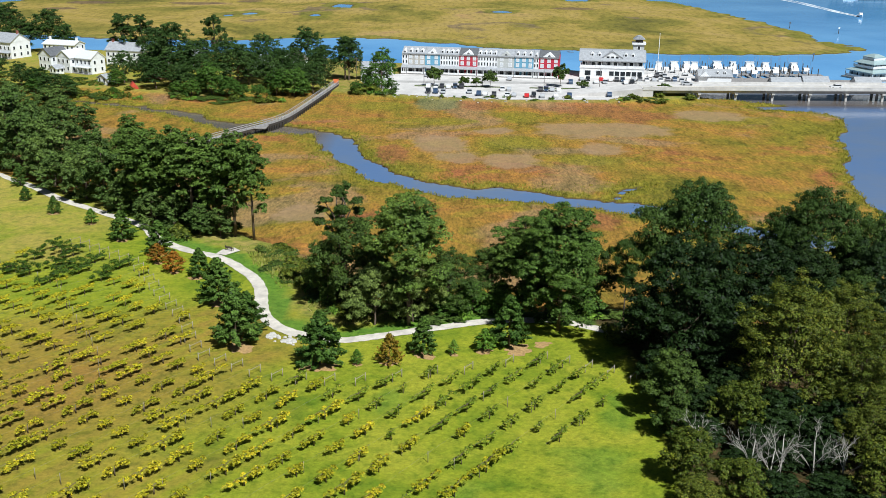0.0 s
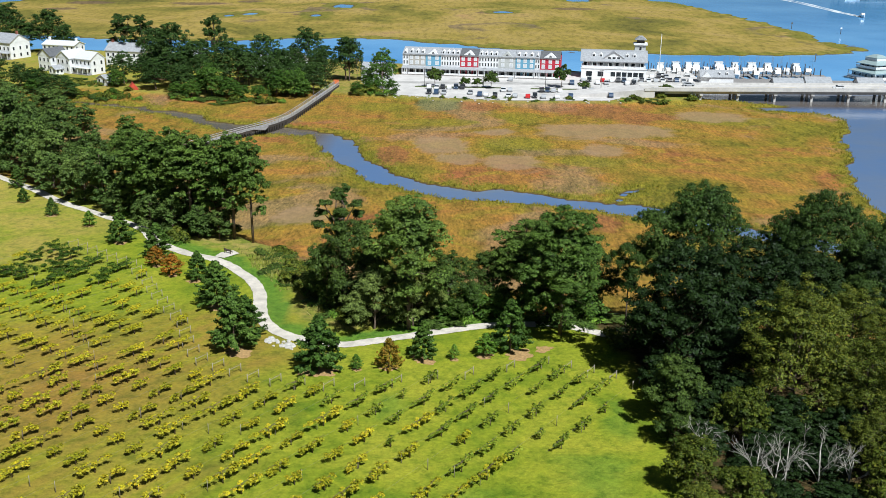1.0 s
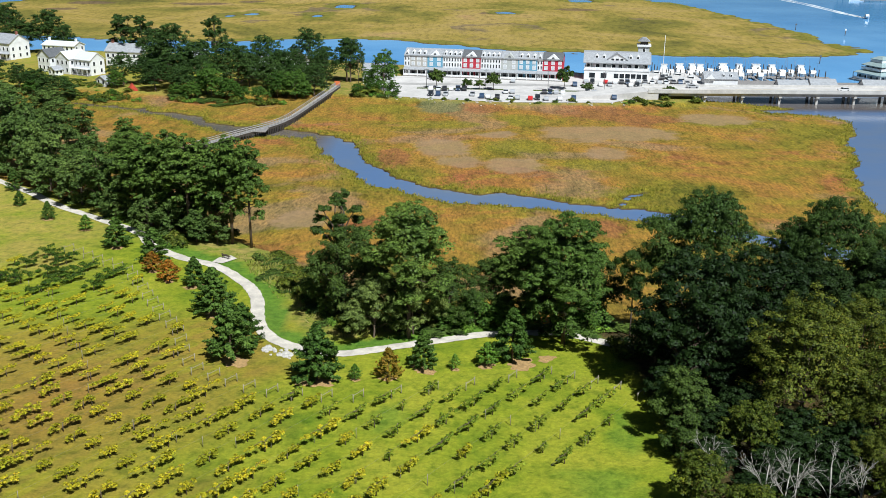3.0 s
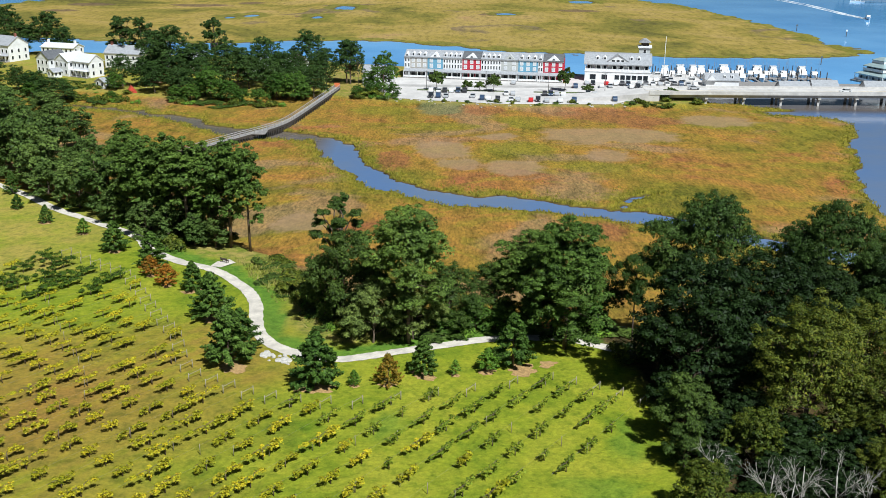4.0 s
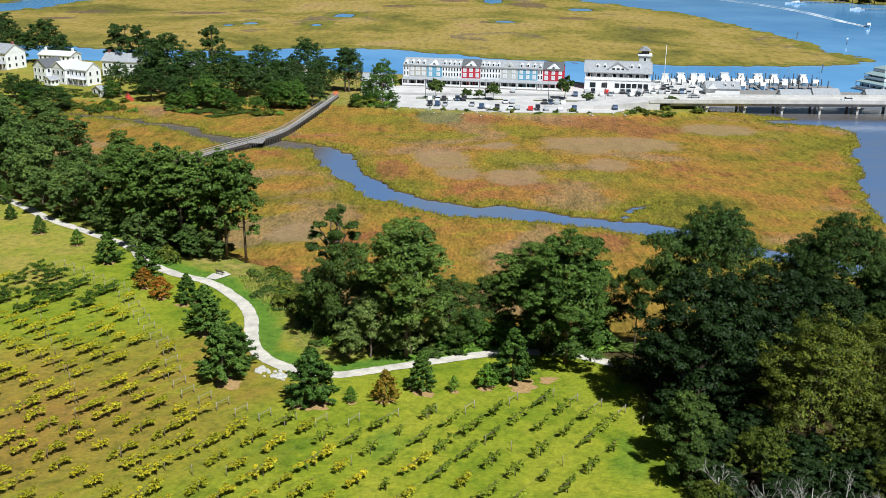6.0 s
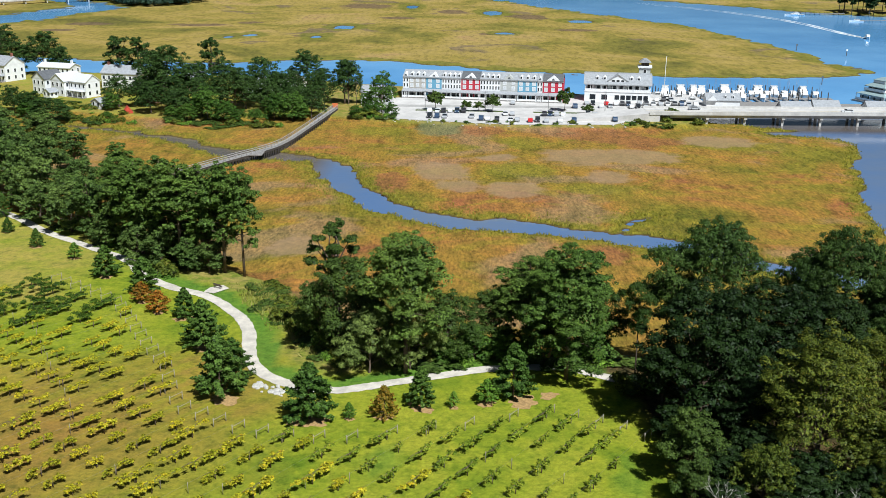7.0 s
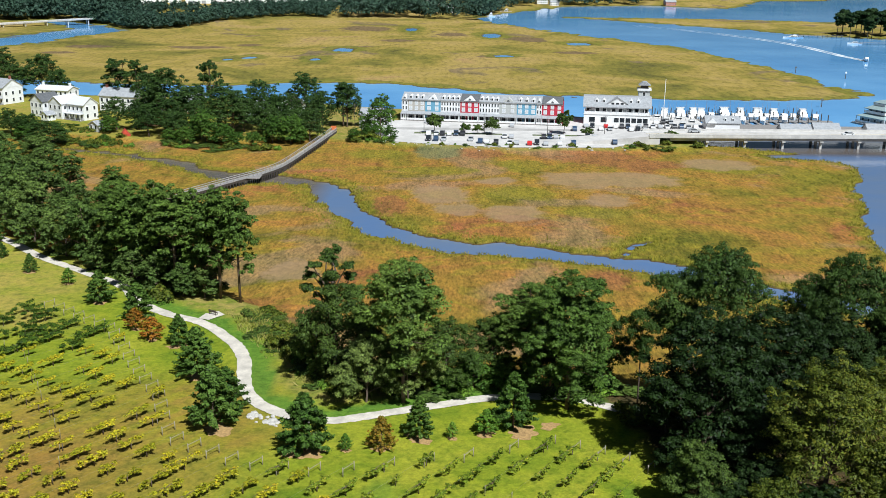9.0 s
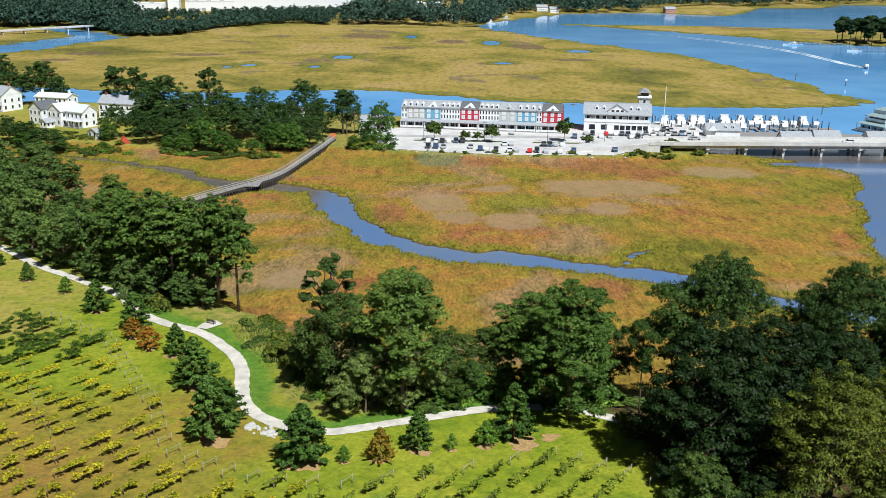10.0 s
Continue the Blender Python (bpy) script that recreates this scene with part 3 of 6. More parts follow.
def over_lobes(lobes, n, rad, r, inner=0.72):
    """Small clumps over the outsides of a few great lobes (x, y, z, radius, height)."""
    l = np.array(lobes, float)
    weight = l[:, 3] * (l[:, 3] + l[:, 4])
    pick = r.choice(len(l), n, p=weight / weight.sum())
    d = r.normal(0, 1, (n, 3))
    d /= np.linalg.norm(d, axis=1)[:, None]
    d[:, 2] = np.where(d[:, 2] < -0.55, -d[:, 2], d[:, 2])
    k = r.uniform(inner, 1.0, n)[:, None]
    pos = l[pick, :3] + d * k * np.stack([l[pick, 3], l[pick, 3], l[pick, 4]], 1)
    return np.column_stack([pos, rad * r.uniform(0.6, 1.35, n)])


def limb(a, b, r0, r1, r, wiggle=0.12, n=4):
    a, b = Vector(a), Vector(b)
    run = []
    for i in range(n + 1):
        s = i / n
        p = a.lerp(b, s)
        if 0 < i < n:
            p += Vector(r.normal(0, 1, 3)) * wiggle * (b - a).length * 0.35
        p.z += math.sin(s * math.pi) * 0.04 * (b - a).length
        run.append((p, r0 + (r1 - r0) * s))
    return run


def plant(name, trunk_runs, quads, bark, leaves, label, category, group=""):
    """A tree at the origin: an Empty with its trunk and crown."""
    ob = new(name)
    ob.empty_display_size = 0.5
    if trunk_runs:
        child("trunk", tube_mesh("trunk", trunk_runs, bark), ob)
    if quads is not None:
        child("crown", quads_mesh("crown", quads, leaves), ob)
    return tagged(ob, label, category, group)


def broadleaf(name, h, w, seed, leaves, size, mat, label, bole=0.12, lobes=9, category="tree", fine=1.0, open_top=False, full=False):
    """A spreading tree: a forked trunk and limbs under great lobes, covered with small leafy clumps."""
    r = np.random.default_rng(seed)
    fork = h * max(bole, 0.1)
    lo = h * bole
    runs = [[((0, 0, -0.6), h * 0.022), ((0.1, 0, fork * 0.5), h * 0.018), ((0.15, 0.1, fork), h * 0.016), ((0.05 * w, 0.05 * w, h * 0.8), h * 0.005)]]
    great = [] if open_top else [(0, 0, lo + (h - lo) * 0.5, w * (0.8 if full else 0.62), (h - lo) * (0.44 if full else 0.36))]
    for i in range(lobes):
        t = (i + 0.5) / lobes
        a = i * 2.39996 + r.normal(0, 0.3)
        rad = w * r.uniform(0.30, 0.44) * (0.62 if open_top else 1.15 if full else 1)
        prof = math.sqrt(max(0.05, 1 - ((t - 0.32) / 0.74) ** 2))
        rr = max(0.0, w * prof - rad * 0.9)
        z = lo + (h - lo) * (0.14 + 0.72 * t) + r.normal(0, 0.02 * h)
        hgt = rad * r.uniform(0.7, 0.95) * (1.2 if full else 1)
        z = min(z, h - hgt * 0.9)
        great.append((math.cos(a) * rr, math.sin(a) * rr, z, rad, hgt))
        runs.append(limb((0.1, 0.05, fork + max(0, z - fork) * 0.4), (math.cos(a) * rr, math.sin(a) * rr, z), h * 0.008, h * 0.003, r))
    n = int((120 if open_top else 150) * fine)
    clumps = over_lobes(great, n, w * 0.125 / fine ** 0.4, r, 0.6 if open_top else 0.74)
    q = clump_leaves(clumps, int(leaves * 0.82), size, r, 0.75, 0.4)
    core = clump_leaves([(g[0], g[1], g[2], g[3] * (0.55 if open_top else 0.68)) for g in great], leaves - int(leaves * 0.82), size * 1.5, r, 0.85, 0.7)
    return plant(name, runs, np.concatenate([q, core]), BARK, mat, label, category)


def pine(name, h, w, seed, leaves, size, mat, label, bole=0.35, flat=False, fine=1.0):
    """A loblolly pine: a tall bole, level limbs and tufted pads of needles, domed or flat-topped."""
    r = np.random.default_rng(seed)
    lean = r.normal(0, 0.012, 2) * h
    runs = [[((0, 0, -0.6), h * 0.014), ((lean[0] * 0.3, lean[1] * 0.3, h * 0.35), h * 0.0115), ((lean[0] * 0.7, lean[1] * 0.7, h * 0.7), h * 0.008), ((lean[0], lean[1], h * 0.95), h * 0.002)]]
    pads = []
    whorls = 15 if flat else 24
    for i in range(whorls):
        t = (i + 0.5) / whorls
        z = h * (bole + (0.92 - bole) * t)
        dome = math.sqrt(max(0.0, 1 - max(0.0, (t - 0.45) / 0.6) ** 2)) if not flat else (0.4 + 0.6 * t) * math.sqrt(max(0.3, 1 - max(0.0, (t - 0.8) / 0.2) ** 2))
        reach = w * (0.1 + 0.9 * dome * min(1, 0.78 + t)) * r.uniform(0.82, 1.06)
        a = i * 2.39996 + r.normal(0, 0.35)
        rad = w * (r.uniform(0.30, 0.42) if flat else r.uniform(0.26, 0.36))
        dist = max(0.0, reach - rad * 0.8)
        c = (lean[0] * t + math.cos(a) * dist, lean[1] * t + math.sin(a) * dist, min(z + dist * r.uniform(0.0, 0.1), h - rad * 0.5), rad, rad * (0.42 if flat else 0.6))
        pads.append(c)
        runs.append(limb((lean[0] * t, lean[1] * t, z - 0.5), c[:3], h * 0.0045, h * 0.0015, r, 0.15))
    if flat:
        pads.append((lean[0], lean[1], h * 0.88, w * 0.62, h * 0.08))
    else:
        pads.append((lean[0], lean[1], h * (bole + (1 - bole) * 0.45), w * 0.82, h * (1 - bole) * 0.4))
        pads.append((lean[0], lean[1], h * (bole + (1 - bole) * 0.68), w * 0.68, h * (1 - bole) * 0.31))
    clumps = over_lobes(pads, int((200 if flat else 300) * fine), w * 0.10 / fine ** 0.4, r, 0.6 if flat else 0.78)
    q = clump_leaves(clumps, leaves, size * 1.3, r, squash=0.7, shell=0.3, slim=0.42)
    core = clump_leaves([(p[0], p[1], p[2], p[3] * (0.9 if flat else 0.8)) for p in (pads if flat else pads[-2:] * 2 + pads)], leaves // 5, size * 1.6, r, 0.6 if flat else 0.8, 0.6)
    return plant(name, runs, np.concatenate([q, core]), BARK, mat, label, "pine tree")


def young_tree(name, h, w, seed, leaves, mat, label, size=0.18, bole=0.1):
    """A young, cone-shaped planted tree with drooping sprays down to the ground."""
    r = np.random.default_rng(seed)
    runs = [[((0, 0, -0.4), 0.13), ((0.03, 0, h * 0.4), 0.09), ((0, 0.03, h * 0.95), 0.02)]]
    cs, ns = [], []
    sprays = 92
    per = max(6, leaves // sprays)
    for i in range(sprays):
        t = (i + 0.5) / sprays
        z = h * (bole + (0.97 - bole) * t)
        reach = w * 1.18 * (1 - t) ** 0.78 * min(1, 0.72 + 2.0 * t) * r.uniform(0.72, 1.1) + 0.12
        a = i * 2.39996 + r.normal(0, 0.3)
        tip = np.array((math.cos(a) * reach, math.sin(a) * reach, z + reach * r.uniform(-0.12, 0.28)))
        base = np.array((0, 0, z - 0.05 * h))
        if i % 4 == 0:
            runs.append(limb(base, tip, 0.035, 0.008, r, 0.1, 3))
        s = r.uniform(0.25, 1.0, per) ** 0.7
        p = base + (tip - base) * s[:, None] + r.normal(0, 0.075 * w * 0.5, (per, 3))
        cs.append(p)
        n = np.tile(np.array((math.cos(a) * 0.5, math.sin(a) * 0.5, 0.7)), (per, 1))
        ns.append(n)
    q = leaf_quads(np.concatenate(cs), np.concatenate(ns), size, r, 0.5)
    return plant(name, runs, q, BARK, mat, label, "young tree", "young trees along the path")


def shrub_quads(w, h, leaves, size, seed, lobes=7):
    r = np.random.default_rng(seed)
    clumps = [(r.normal(0, w * 0.4), r.normal(0, w * 0.4), h * r.uniform(0.2, 0.6), w * r.uniform(0.3, 0.55)) for _ in range(lobes)]
    return clump_leaves(clumps, leaves, size, r, squash=min(1.0, h / w))


def at(x, y, turn=0.0, size=1.0, tall=1.0, sink=0.0):
    return pose(x, y, ground_at(x, y) - sink, 0, 0, turn) @ Matrix.Diagonal((size, size, size * tall, 1))


def stand(protos, places):
    """Trees from prototypes (object, height, half width): places of (x, y, height, half width). The first places take the prototypes themselves."""
    for i, (x, y, h, w) in enumerate(places):
        ob, ph, pw = protos[i % len(protos)]
        m = pose(x, y, ground_at(x, y), 0, 0, (i * 137.5) % 360) @ Matrix.Diagonal((w / pw, w / pw, h / ph, 1))
        if i < len(protos) and ob.matrix_basis == Matrix():
            ob.matrix_basis = m
        else:
            copy_thing(ob, m)



# near trees, by the path
DOME = [(pine("pine_tree", 22, 6, 11, 51000, 0.130, PINE, "domed green pine rising above the shrubs on the bank", 0.3), 22, 6)]
stand(DOME, [(-4.3, 152, 22.4, 7.0)])
GRAND = [(pine("pine_tree", 21, 6.5, 14, 56000, 0.135, PINE, "broad green pine with a bare trunk beside the path", 0.12), 21, 6.5)]
stand(GRAND, [(19.6, 150.5, 21.4, 7.6), (14.5, 160, 16, 6)])
SPARSE = [(broadleaf("oak_tree", 21, 4.4, 15, 19000, 0.15, OAK, "tall open-crowned tree with forked dark limbs", 0.42, 17, open_top=True), 21, 4.4)]
stand(SPARSE, [(-16.0, 164, 21.6, 4.6)])
BROAD = [(broadleaf("broadleaf_tree", 14, 6, 21 + i, 22000, 0.135, OAK, "dense dark green broadleaf tree on the bank", 0.02, full=True), 14, 6) for i in range(2)]
stand(BROAD, [(-15.4, 160.6, 16.8, 6.6), (2.2, 157.5, 11.5, 5.4), (-18.6, 163, 10, 3.8), (-10, 157, 15, 6), (9.5, 161, 10, 5), (18.5, 160.5, 12.5, 5.4), (25.5, 160, 12, 5)])
LOW = [(broadleaf("broadleaf_tree", 9.5, 5.6, 25, 30600, 0.120, MOSSY, "low spreading grey-green tree over the path's edge", 0.02), 9.5, 5.6)]
stand(LOW, [(-9.8, 152, 10.4, 5.8), (-3.6, 153.6, 9.6, 5)])
BANK = [(broadleaf("broadleaf_tree", 6, 3.4, 28, 9000, 0.13, EDGELEAF, "bushy bright green small tree on the marsh bank", 0.02, 9, full=True), 6, 3.4)]
stand(BANK, [(6, 157.5, 5.6, 3.4), (10.4, 158.6, 5.2, 3.4), (1.4, 156.4, 4.6, 3), (24.6, 157.5, 6.4, 3.6), (-20.5, 168.5, 4.6, 2.6), (-17.5, 164, 6, 3), (14.5, 157, 4.6, 3)])
# wood right of the vineyard
UMBRELLA = [(pine("pine_tree", 25, 9, 31 + i, 38000, 0.15, UMBER_PINE, "tall broad-crowned pine standing above the wood", 0.46, i == 1, 1.3), 25, 9) for i in range(2)]
stand(UMBRELLA, [(41.4, 153, 24.8, 7.4), (35.4, 153.5, 20.6, 6), (59.6, 151, 24.4, 8), (30.2, 152.5, 18.4, 5), (54.5, 153, 21, 6), (64.5, 152, 20, 6.5), (71, 157, 23, 7.5), (63.2, 143, 16.6, 5.6)])
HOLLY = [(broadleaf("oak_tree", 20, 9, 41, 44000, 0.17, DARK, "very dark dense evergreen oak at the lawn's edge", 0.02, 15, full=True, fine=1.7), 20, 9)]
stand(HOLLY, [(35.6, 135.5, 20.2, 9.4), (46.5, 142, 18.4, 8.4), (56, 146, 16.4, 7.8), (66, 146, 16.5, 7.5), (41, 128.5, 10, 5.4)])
YELLOWING = [(broadleaf("broadleaf_tree", 17, 7.4, 51 + i, 36000, 0.118, OLIVE, "olive-green tree turning yellow at the edge of the wood", 0.02, 13, full=True, fine=1.6), 17, 7.4) for i in range(2)]
stand(YELLOWING, [(46.3, 122, 18.8, 8.6), (53.8, 117, 13.9, 6.6), (57.3, 133, 13.4, 5.6), (51.4, 108.5, 10, 4.6), (62, 124, 13, 6)])
SMALL_OLIVE = [(broadleaf("broadleaf_tree", 8, 4, 54, 10000, 0.13, OLIVE, "small olive-green tree at the edge of the wood", 0.02, 9, full=True), 8, 4)]
stand(SMALL_OLIVE, [(37.6, 114, 8.4, 4.0), (29.4, 103, 6.6, 3.8), (33.6, 98, 6.2, 3.8), (49.5, 99, 8.2, 4.6), (29, 96.5, 4.6, 3), (56, 104, 10, 5)])
# fills the wood's dark gaps; near-black leaf colour stands in for shade
THICKET = [(broadleaf("broadleaf_tree", 8, 4, 56, 8000, 0.16, DARK, "understorey tree of the wood, shade put into its dark green leaves", 0.02, 9, full=True), 8, 4)]
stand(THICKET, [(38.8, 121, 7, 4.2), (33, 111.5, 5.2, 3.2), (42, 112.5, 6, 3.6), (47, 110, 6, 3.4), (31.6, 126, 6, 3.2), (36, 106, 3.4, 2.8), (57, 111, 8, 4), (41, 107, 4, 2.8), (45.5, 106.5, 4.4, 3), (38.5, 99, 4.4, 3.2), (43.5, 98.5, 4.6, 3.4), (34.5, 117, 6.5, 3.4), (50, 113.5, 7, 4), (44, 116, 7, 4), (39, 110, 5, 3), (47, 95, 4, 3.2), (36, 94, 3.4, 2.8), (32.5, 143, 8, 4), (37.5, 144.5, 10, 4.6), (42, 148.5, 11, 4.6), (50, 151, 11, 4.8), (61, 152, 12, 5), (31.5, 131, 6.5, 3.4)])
SPREADING = [(broadleaf("broadleaf_tree", 9.5, 4.4, 58, 20000, 0.12, OAK, "low grey-green tree reaching over the lawn's edge", 0.02, 10), 9.5, 4.4)]
stand(SPREADING, [(30.9, 120, 9.9, 4.4), (30, 114.6, 6.2, 3)])
# left wood, along the path
TALL = [(pine("pine_tree", 23, 4.6, 61 + i, 14000, 0.2, PINE, "tall loblolly pine with a bare trunk and tufted crown", 0.29, False, 0.8), 23, 4.6) for i in range(2)]
stand(TALL, [(-38.2, 200, 22.3, 4.4), (-42.5, 202, 23, 4.8), (-47.5, 206, 22, 5), (-52, 205.5, 22.4, 5.4), (-57, 211, 22.5, 5.4), (-62.5, 214.5, 21, 5.4), (-46, 213, 21.5, 5), (-68, 221, 20, 5.2), (-57.5, 221, 21, 5.2), (-79.3, 252, 19.5, 4.8), (-74, 232, 18, 5)])
MASS = [(broadleaf("oak_tree", 15, 6, 71 + i, 8160, 0.241, WOODLEAF, "dark green oak in the dense wood beside the path", 0.02, 10, fine=0.8), 15, 6) for i in range(2)]
stand(MASS, [(-68, 219.5, 14, 5.8), (-77.5, 227, 15.5, 6.4), (-84, 232, 14, 6.2), (-91.4, 237, 10.5, 5.6), (-88, 246, 15, 6.4), (-97, 246, 16, 6.4), (-102.3, 254, 19.5, 7.2), (-111, 263, 18.5, 6.8), (-115, 272, 17, 6.4), (-122, 270, 16, 6.8), (-128, 279, 18, 7.5), (-105, 272, 17, 7), (-92, 262, 15, 6.5), (-136, 290, 18, 8), (-118, 287, 17, 7.5), (-129, 300, 17, 8), (-146, 302, 18, 8.5), (-108, 300, 13, 6), (-140, 318, 16, 8), (-157, 325, 17, 9), (-122, 318, 13, 7), (-60, 213, 13, 5), (-53, 209, 12, 4.8), (-47, 208, 11, 4.2), (-65, 225, 12, 5.5), (-52, 216, 12, 5), (-50, 202.5, 8, 3.8), (-56, 205.5, 8.5, 4), (-62, 210, 9, 4.2), (-45.5, 201.5, 6.5, 3.2), (-72, 220, 9, 4.4), (-150, 345, 12, 7), (-138, 348, 10, 6), (-130, 334, 12, 6.4), (-162, 352, 13, 7.5)])
# town trees
SHADE = [(broadleaf("shade_tree", 20, 8.5, 81 + i, 8600, 0.29, TOWNLEAF, "large dark green shade tree among the houses", 0.1, 12, fine=1.1, full=True), 20, 8.5) for i in range(3)]
stand(SHADE, [(-109.7, 406, 23.5, 11), (-86.6, 409, 17.3, 9.6), (-72.9, 413, 19.8, 9), (-190.7, 488.5, 17, 8.6), (-204.7, 493, 17.5, 9), (-182, 486, 14, 6.4), (-213, 496, 18.5, 8), (-101.4, 386, 12, 6), (-50.8, 389.5, 13, 6), (-112, 391, 10, 5.2), (-99.6, 411, 19.3, 8.8), (-78, 402, 15.1, 6.4), (-57.7, 431, 16.5, 7), (-39.4, 416, 20.3, 6.2), (-128.1, 403, 13.1, 6.4), (-144.5, 374, 8.4, 7), (-157.2, 388, 10.8, 5.6), (-164.8, 392, 10.8, 5.2), (-126, 441, 15, 6), (-57.9, 400, 10.5, 5.4), (-119.5, 404, 12, 5), (-66, 402, 12, 5.4), (-95, 393, 15, 6.2), (-68, 394, 14, 6), (-80, 392, 14.5, 6), (-105, 396, 16, 6.4), (-118, 410, 15, 6), (-47.5, 404, 13, 4.4), (-52, 410, 15, 5.4), (-62, 408, 15, 6), (-178, 394, 11, 7), (-178, 376, 10, 7), (-197, 430, 11, 7), (-214, 446, 13, 9)])
SPIRE = [(broadleaf("shade_tree", 24, 6.4, 87 + i, 8600, 0.27, TOWNLEAF, "tall dark tree rising above the town trees", 0.22, 10, fine=0.9), 24, 6.4) for i in range(2)]
stand(SPIRE, [(-145, 458, 23.9, 7.6), (-135, 455, 22.8, 6.6), (-99.9, 441, 25.6, 5.4), (-41, 417, 19.5, 5.4)])
LEAFY = [(broadleaf("broadleaf_tree", 15, 7, 91 + i, 7500, 0.27, EDGELEAF, "bright green leafy tree at the marsh edge", 0.02, 10, fine=1.0, full=True), 15, 7) for i in range(2)]
stand(LEAFY, [(-88, 380, 12.6, 6.2), (-57, 384, 11.2, 6), (-24.7, 398, 18.6, 7.2), (-81, 379, 11.6, 6), (-64, 385, 12, 6), (-27.8, 390, 8, 4.6), (-128.4, 396, 8, 4.6), (-156.7, 384, 8.9, 5), (-20.3, 389, 6.4, 3.6), (-70, 378, 7.4, 4.4), (-34, 387, 5.6, 3.6), (-126, 382, 4.4, 3), (-95, 378, 8, 4.6), (-76, 378, 8, 4.4), (-53.5, 384, 8, 4.2), (-101, 380, 7, 4.2), (-148, 396, 5, 3.4), (-91, 385, 13, 5.6), (-31, 401, 9, 4)])
CARPARK = [(broadleaf("parking_tree", 6.8, 3.3, 95, 2210, 0.289, OAK, "small round-crowned tree in the car park's planting strip", 0.25, 7, fine=0.5), 6.8, 3.3)]
stand(CARPARK, [(18.3, 401, 7, 3.3), (-3.8, 404, 7.6, 3.6), (46.7, 405, 9, 3.6), (8, 402, 4.2, 2.6), (13, 402, 4, 2.4), (55, 399, 3.6, 2.8), (86, 392, 4, 3), (79, 388, 3.4, 3.2)])

# young trees along the path, some turning
YG = [(young_tree("young_tree", 8.5, 3.2, 101 + i, 9500, YOUNG, "young dark green tree in a ring of mulch beside the path", 0.2), 8.5, 3.2) for i in range(3)]
stand(YG, [(-104.6, 243.7, 5.8, 2.1), (-30.2, 143.2, 9.4, 3.8), (-16.5, 136, 8.4, 3.8), (-1.6, 140.5, 8.9, 3.3), (11.4, 144.2, 7.6, 2.7), (-97.9, 230.4, 3.6, 1.3), (-86.6, 218.6, 6.1, 2.6), (-65, 198.5, 5.8, 2.5), (-54.6, 189, 7.2, 2.7), (-43.5, 175.3, 8.3, 3.5), (-36.9, 161.6, 7.4, 3.3), (-29.4, 148.2, 7.2, 2.7)])
YL = [(young_tree("young_tree", 4.6, 1.9, 111, 3000, BRIGHT, "small young tree with yellowing leaves beside the path", 0.14, 0.2), 4.6, 1.9)]
stand(YL, [(-75.3, 210, 3.6, 1.6), (-11.2, 136.3, 3.2, 1.2), (2.9, 140.2, 3.2, 1.1), (7.6, 141.9, 4.7, 2.2)])
YR = [(young_tree("young_tree", 4.6, 2.0, 113, 3200, RUST, "young tree with orange autumn leaves beside the path", 0.14, 0.2), 4.6, 2.0)]
stand(YR, [(-53.4, 183.3, 4.0, 2.1), (-48.9, 178, 4.8, 2.3), (27.5, 164, 5.5, 2.6)])
YM = [(young_tree("young_tree", 4.6, 2.0, 117, 3600, MIXED, "young tree, green below and rust-coloured above", 0.14, 0.08), 4.6, 2.0)]
stand(YM, [(-6.5, 137, 4.8, 2.0)])

# shrubs on the bank between path and marsh
SHRUB = []
for i, m in enumerate((BRIGHT, OAK, OLIVE)):
    ob = new("shrub")
    child("leaves", quads_mesh("leaves", shrub_quads(1.8, 1.8, 360, 0.25, 120 + i), m), ob)
    SHRUB.append((tagged(ob, ("bright green shrub", "dark green shrub", "dry olive-green shrub")[i] + " on the rough bank above the marsh", "shrub"), 1.8, 1.8))
r = np.random.default_rng(5)
spots = []
for a, b, n, h0, h1 in (((-34, 192), (-20, 168), 16, 0.8, 2.2), ((-22, 165), (-13, 155), 14, 1.0, 2.6), ((-3, 157.5), (13, 161.5), 24, 1.4, 3.2), ((22, 158), (40, 160), 14, 1.6, 3.4), ((-88, 238), (-44, 206), 40, 1.2, 3.2), ((-62, 207), (-50, 199), 8, 1.0, 2.4), ((26, 146), (34, 150), 6, 1.2, 2.4), ((-104, 376), (-56, 371), 18, 1.5, 3.4), ((-38, 388), (-22, 385), 10, 1.5, 3.5), ((-150, 380), (-112, 374), 16, 1.2, 3), ((66, 377), (96, 383.5), 20, 0.8, 2.0), ((-32, 195), (-24, 176), 26, 0.7, 1.7), ((-24, 176), (-17, 160), 22, 0.8, 2.0), ((-20, 382), (68, 376), 20, 0.6, 1.4), ((-150, 412), (-128, 396), 14, 0.8, 2.0), ((-158, 392), (-118, 378), 30, 0.8, 2.2), ((-146, 402), (-124, 384), 16, 0.8, 1.8), ((-190, 420), (-160, 410), 10, 1.5, 3)):
    for _ in range(n):
        s = r.uniform()
        spots.append((a[0] + (b[0] - a[0]) * s + r.normal(0, 1.5), a[1] + (b[1] - a[1]) * s + r.normal(0, 2.0), r.uniform(h0, h1), r.uniform(h0, h1) * 1.1))
stand(SHRUB, spots)


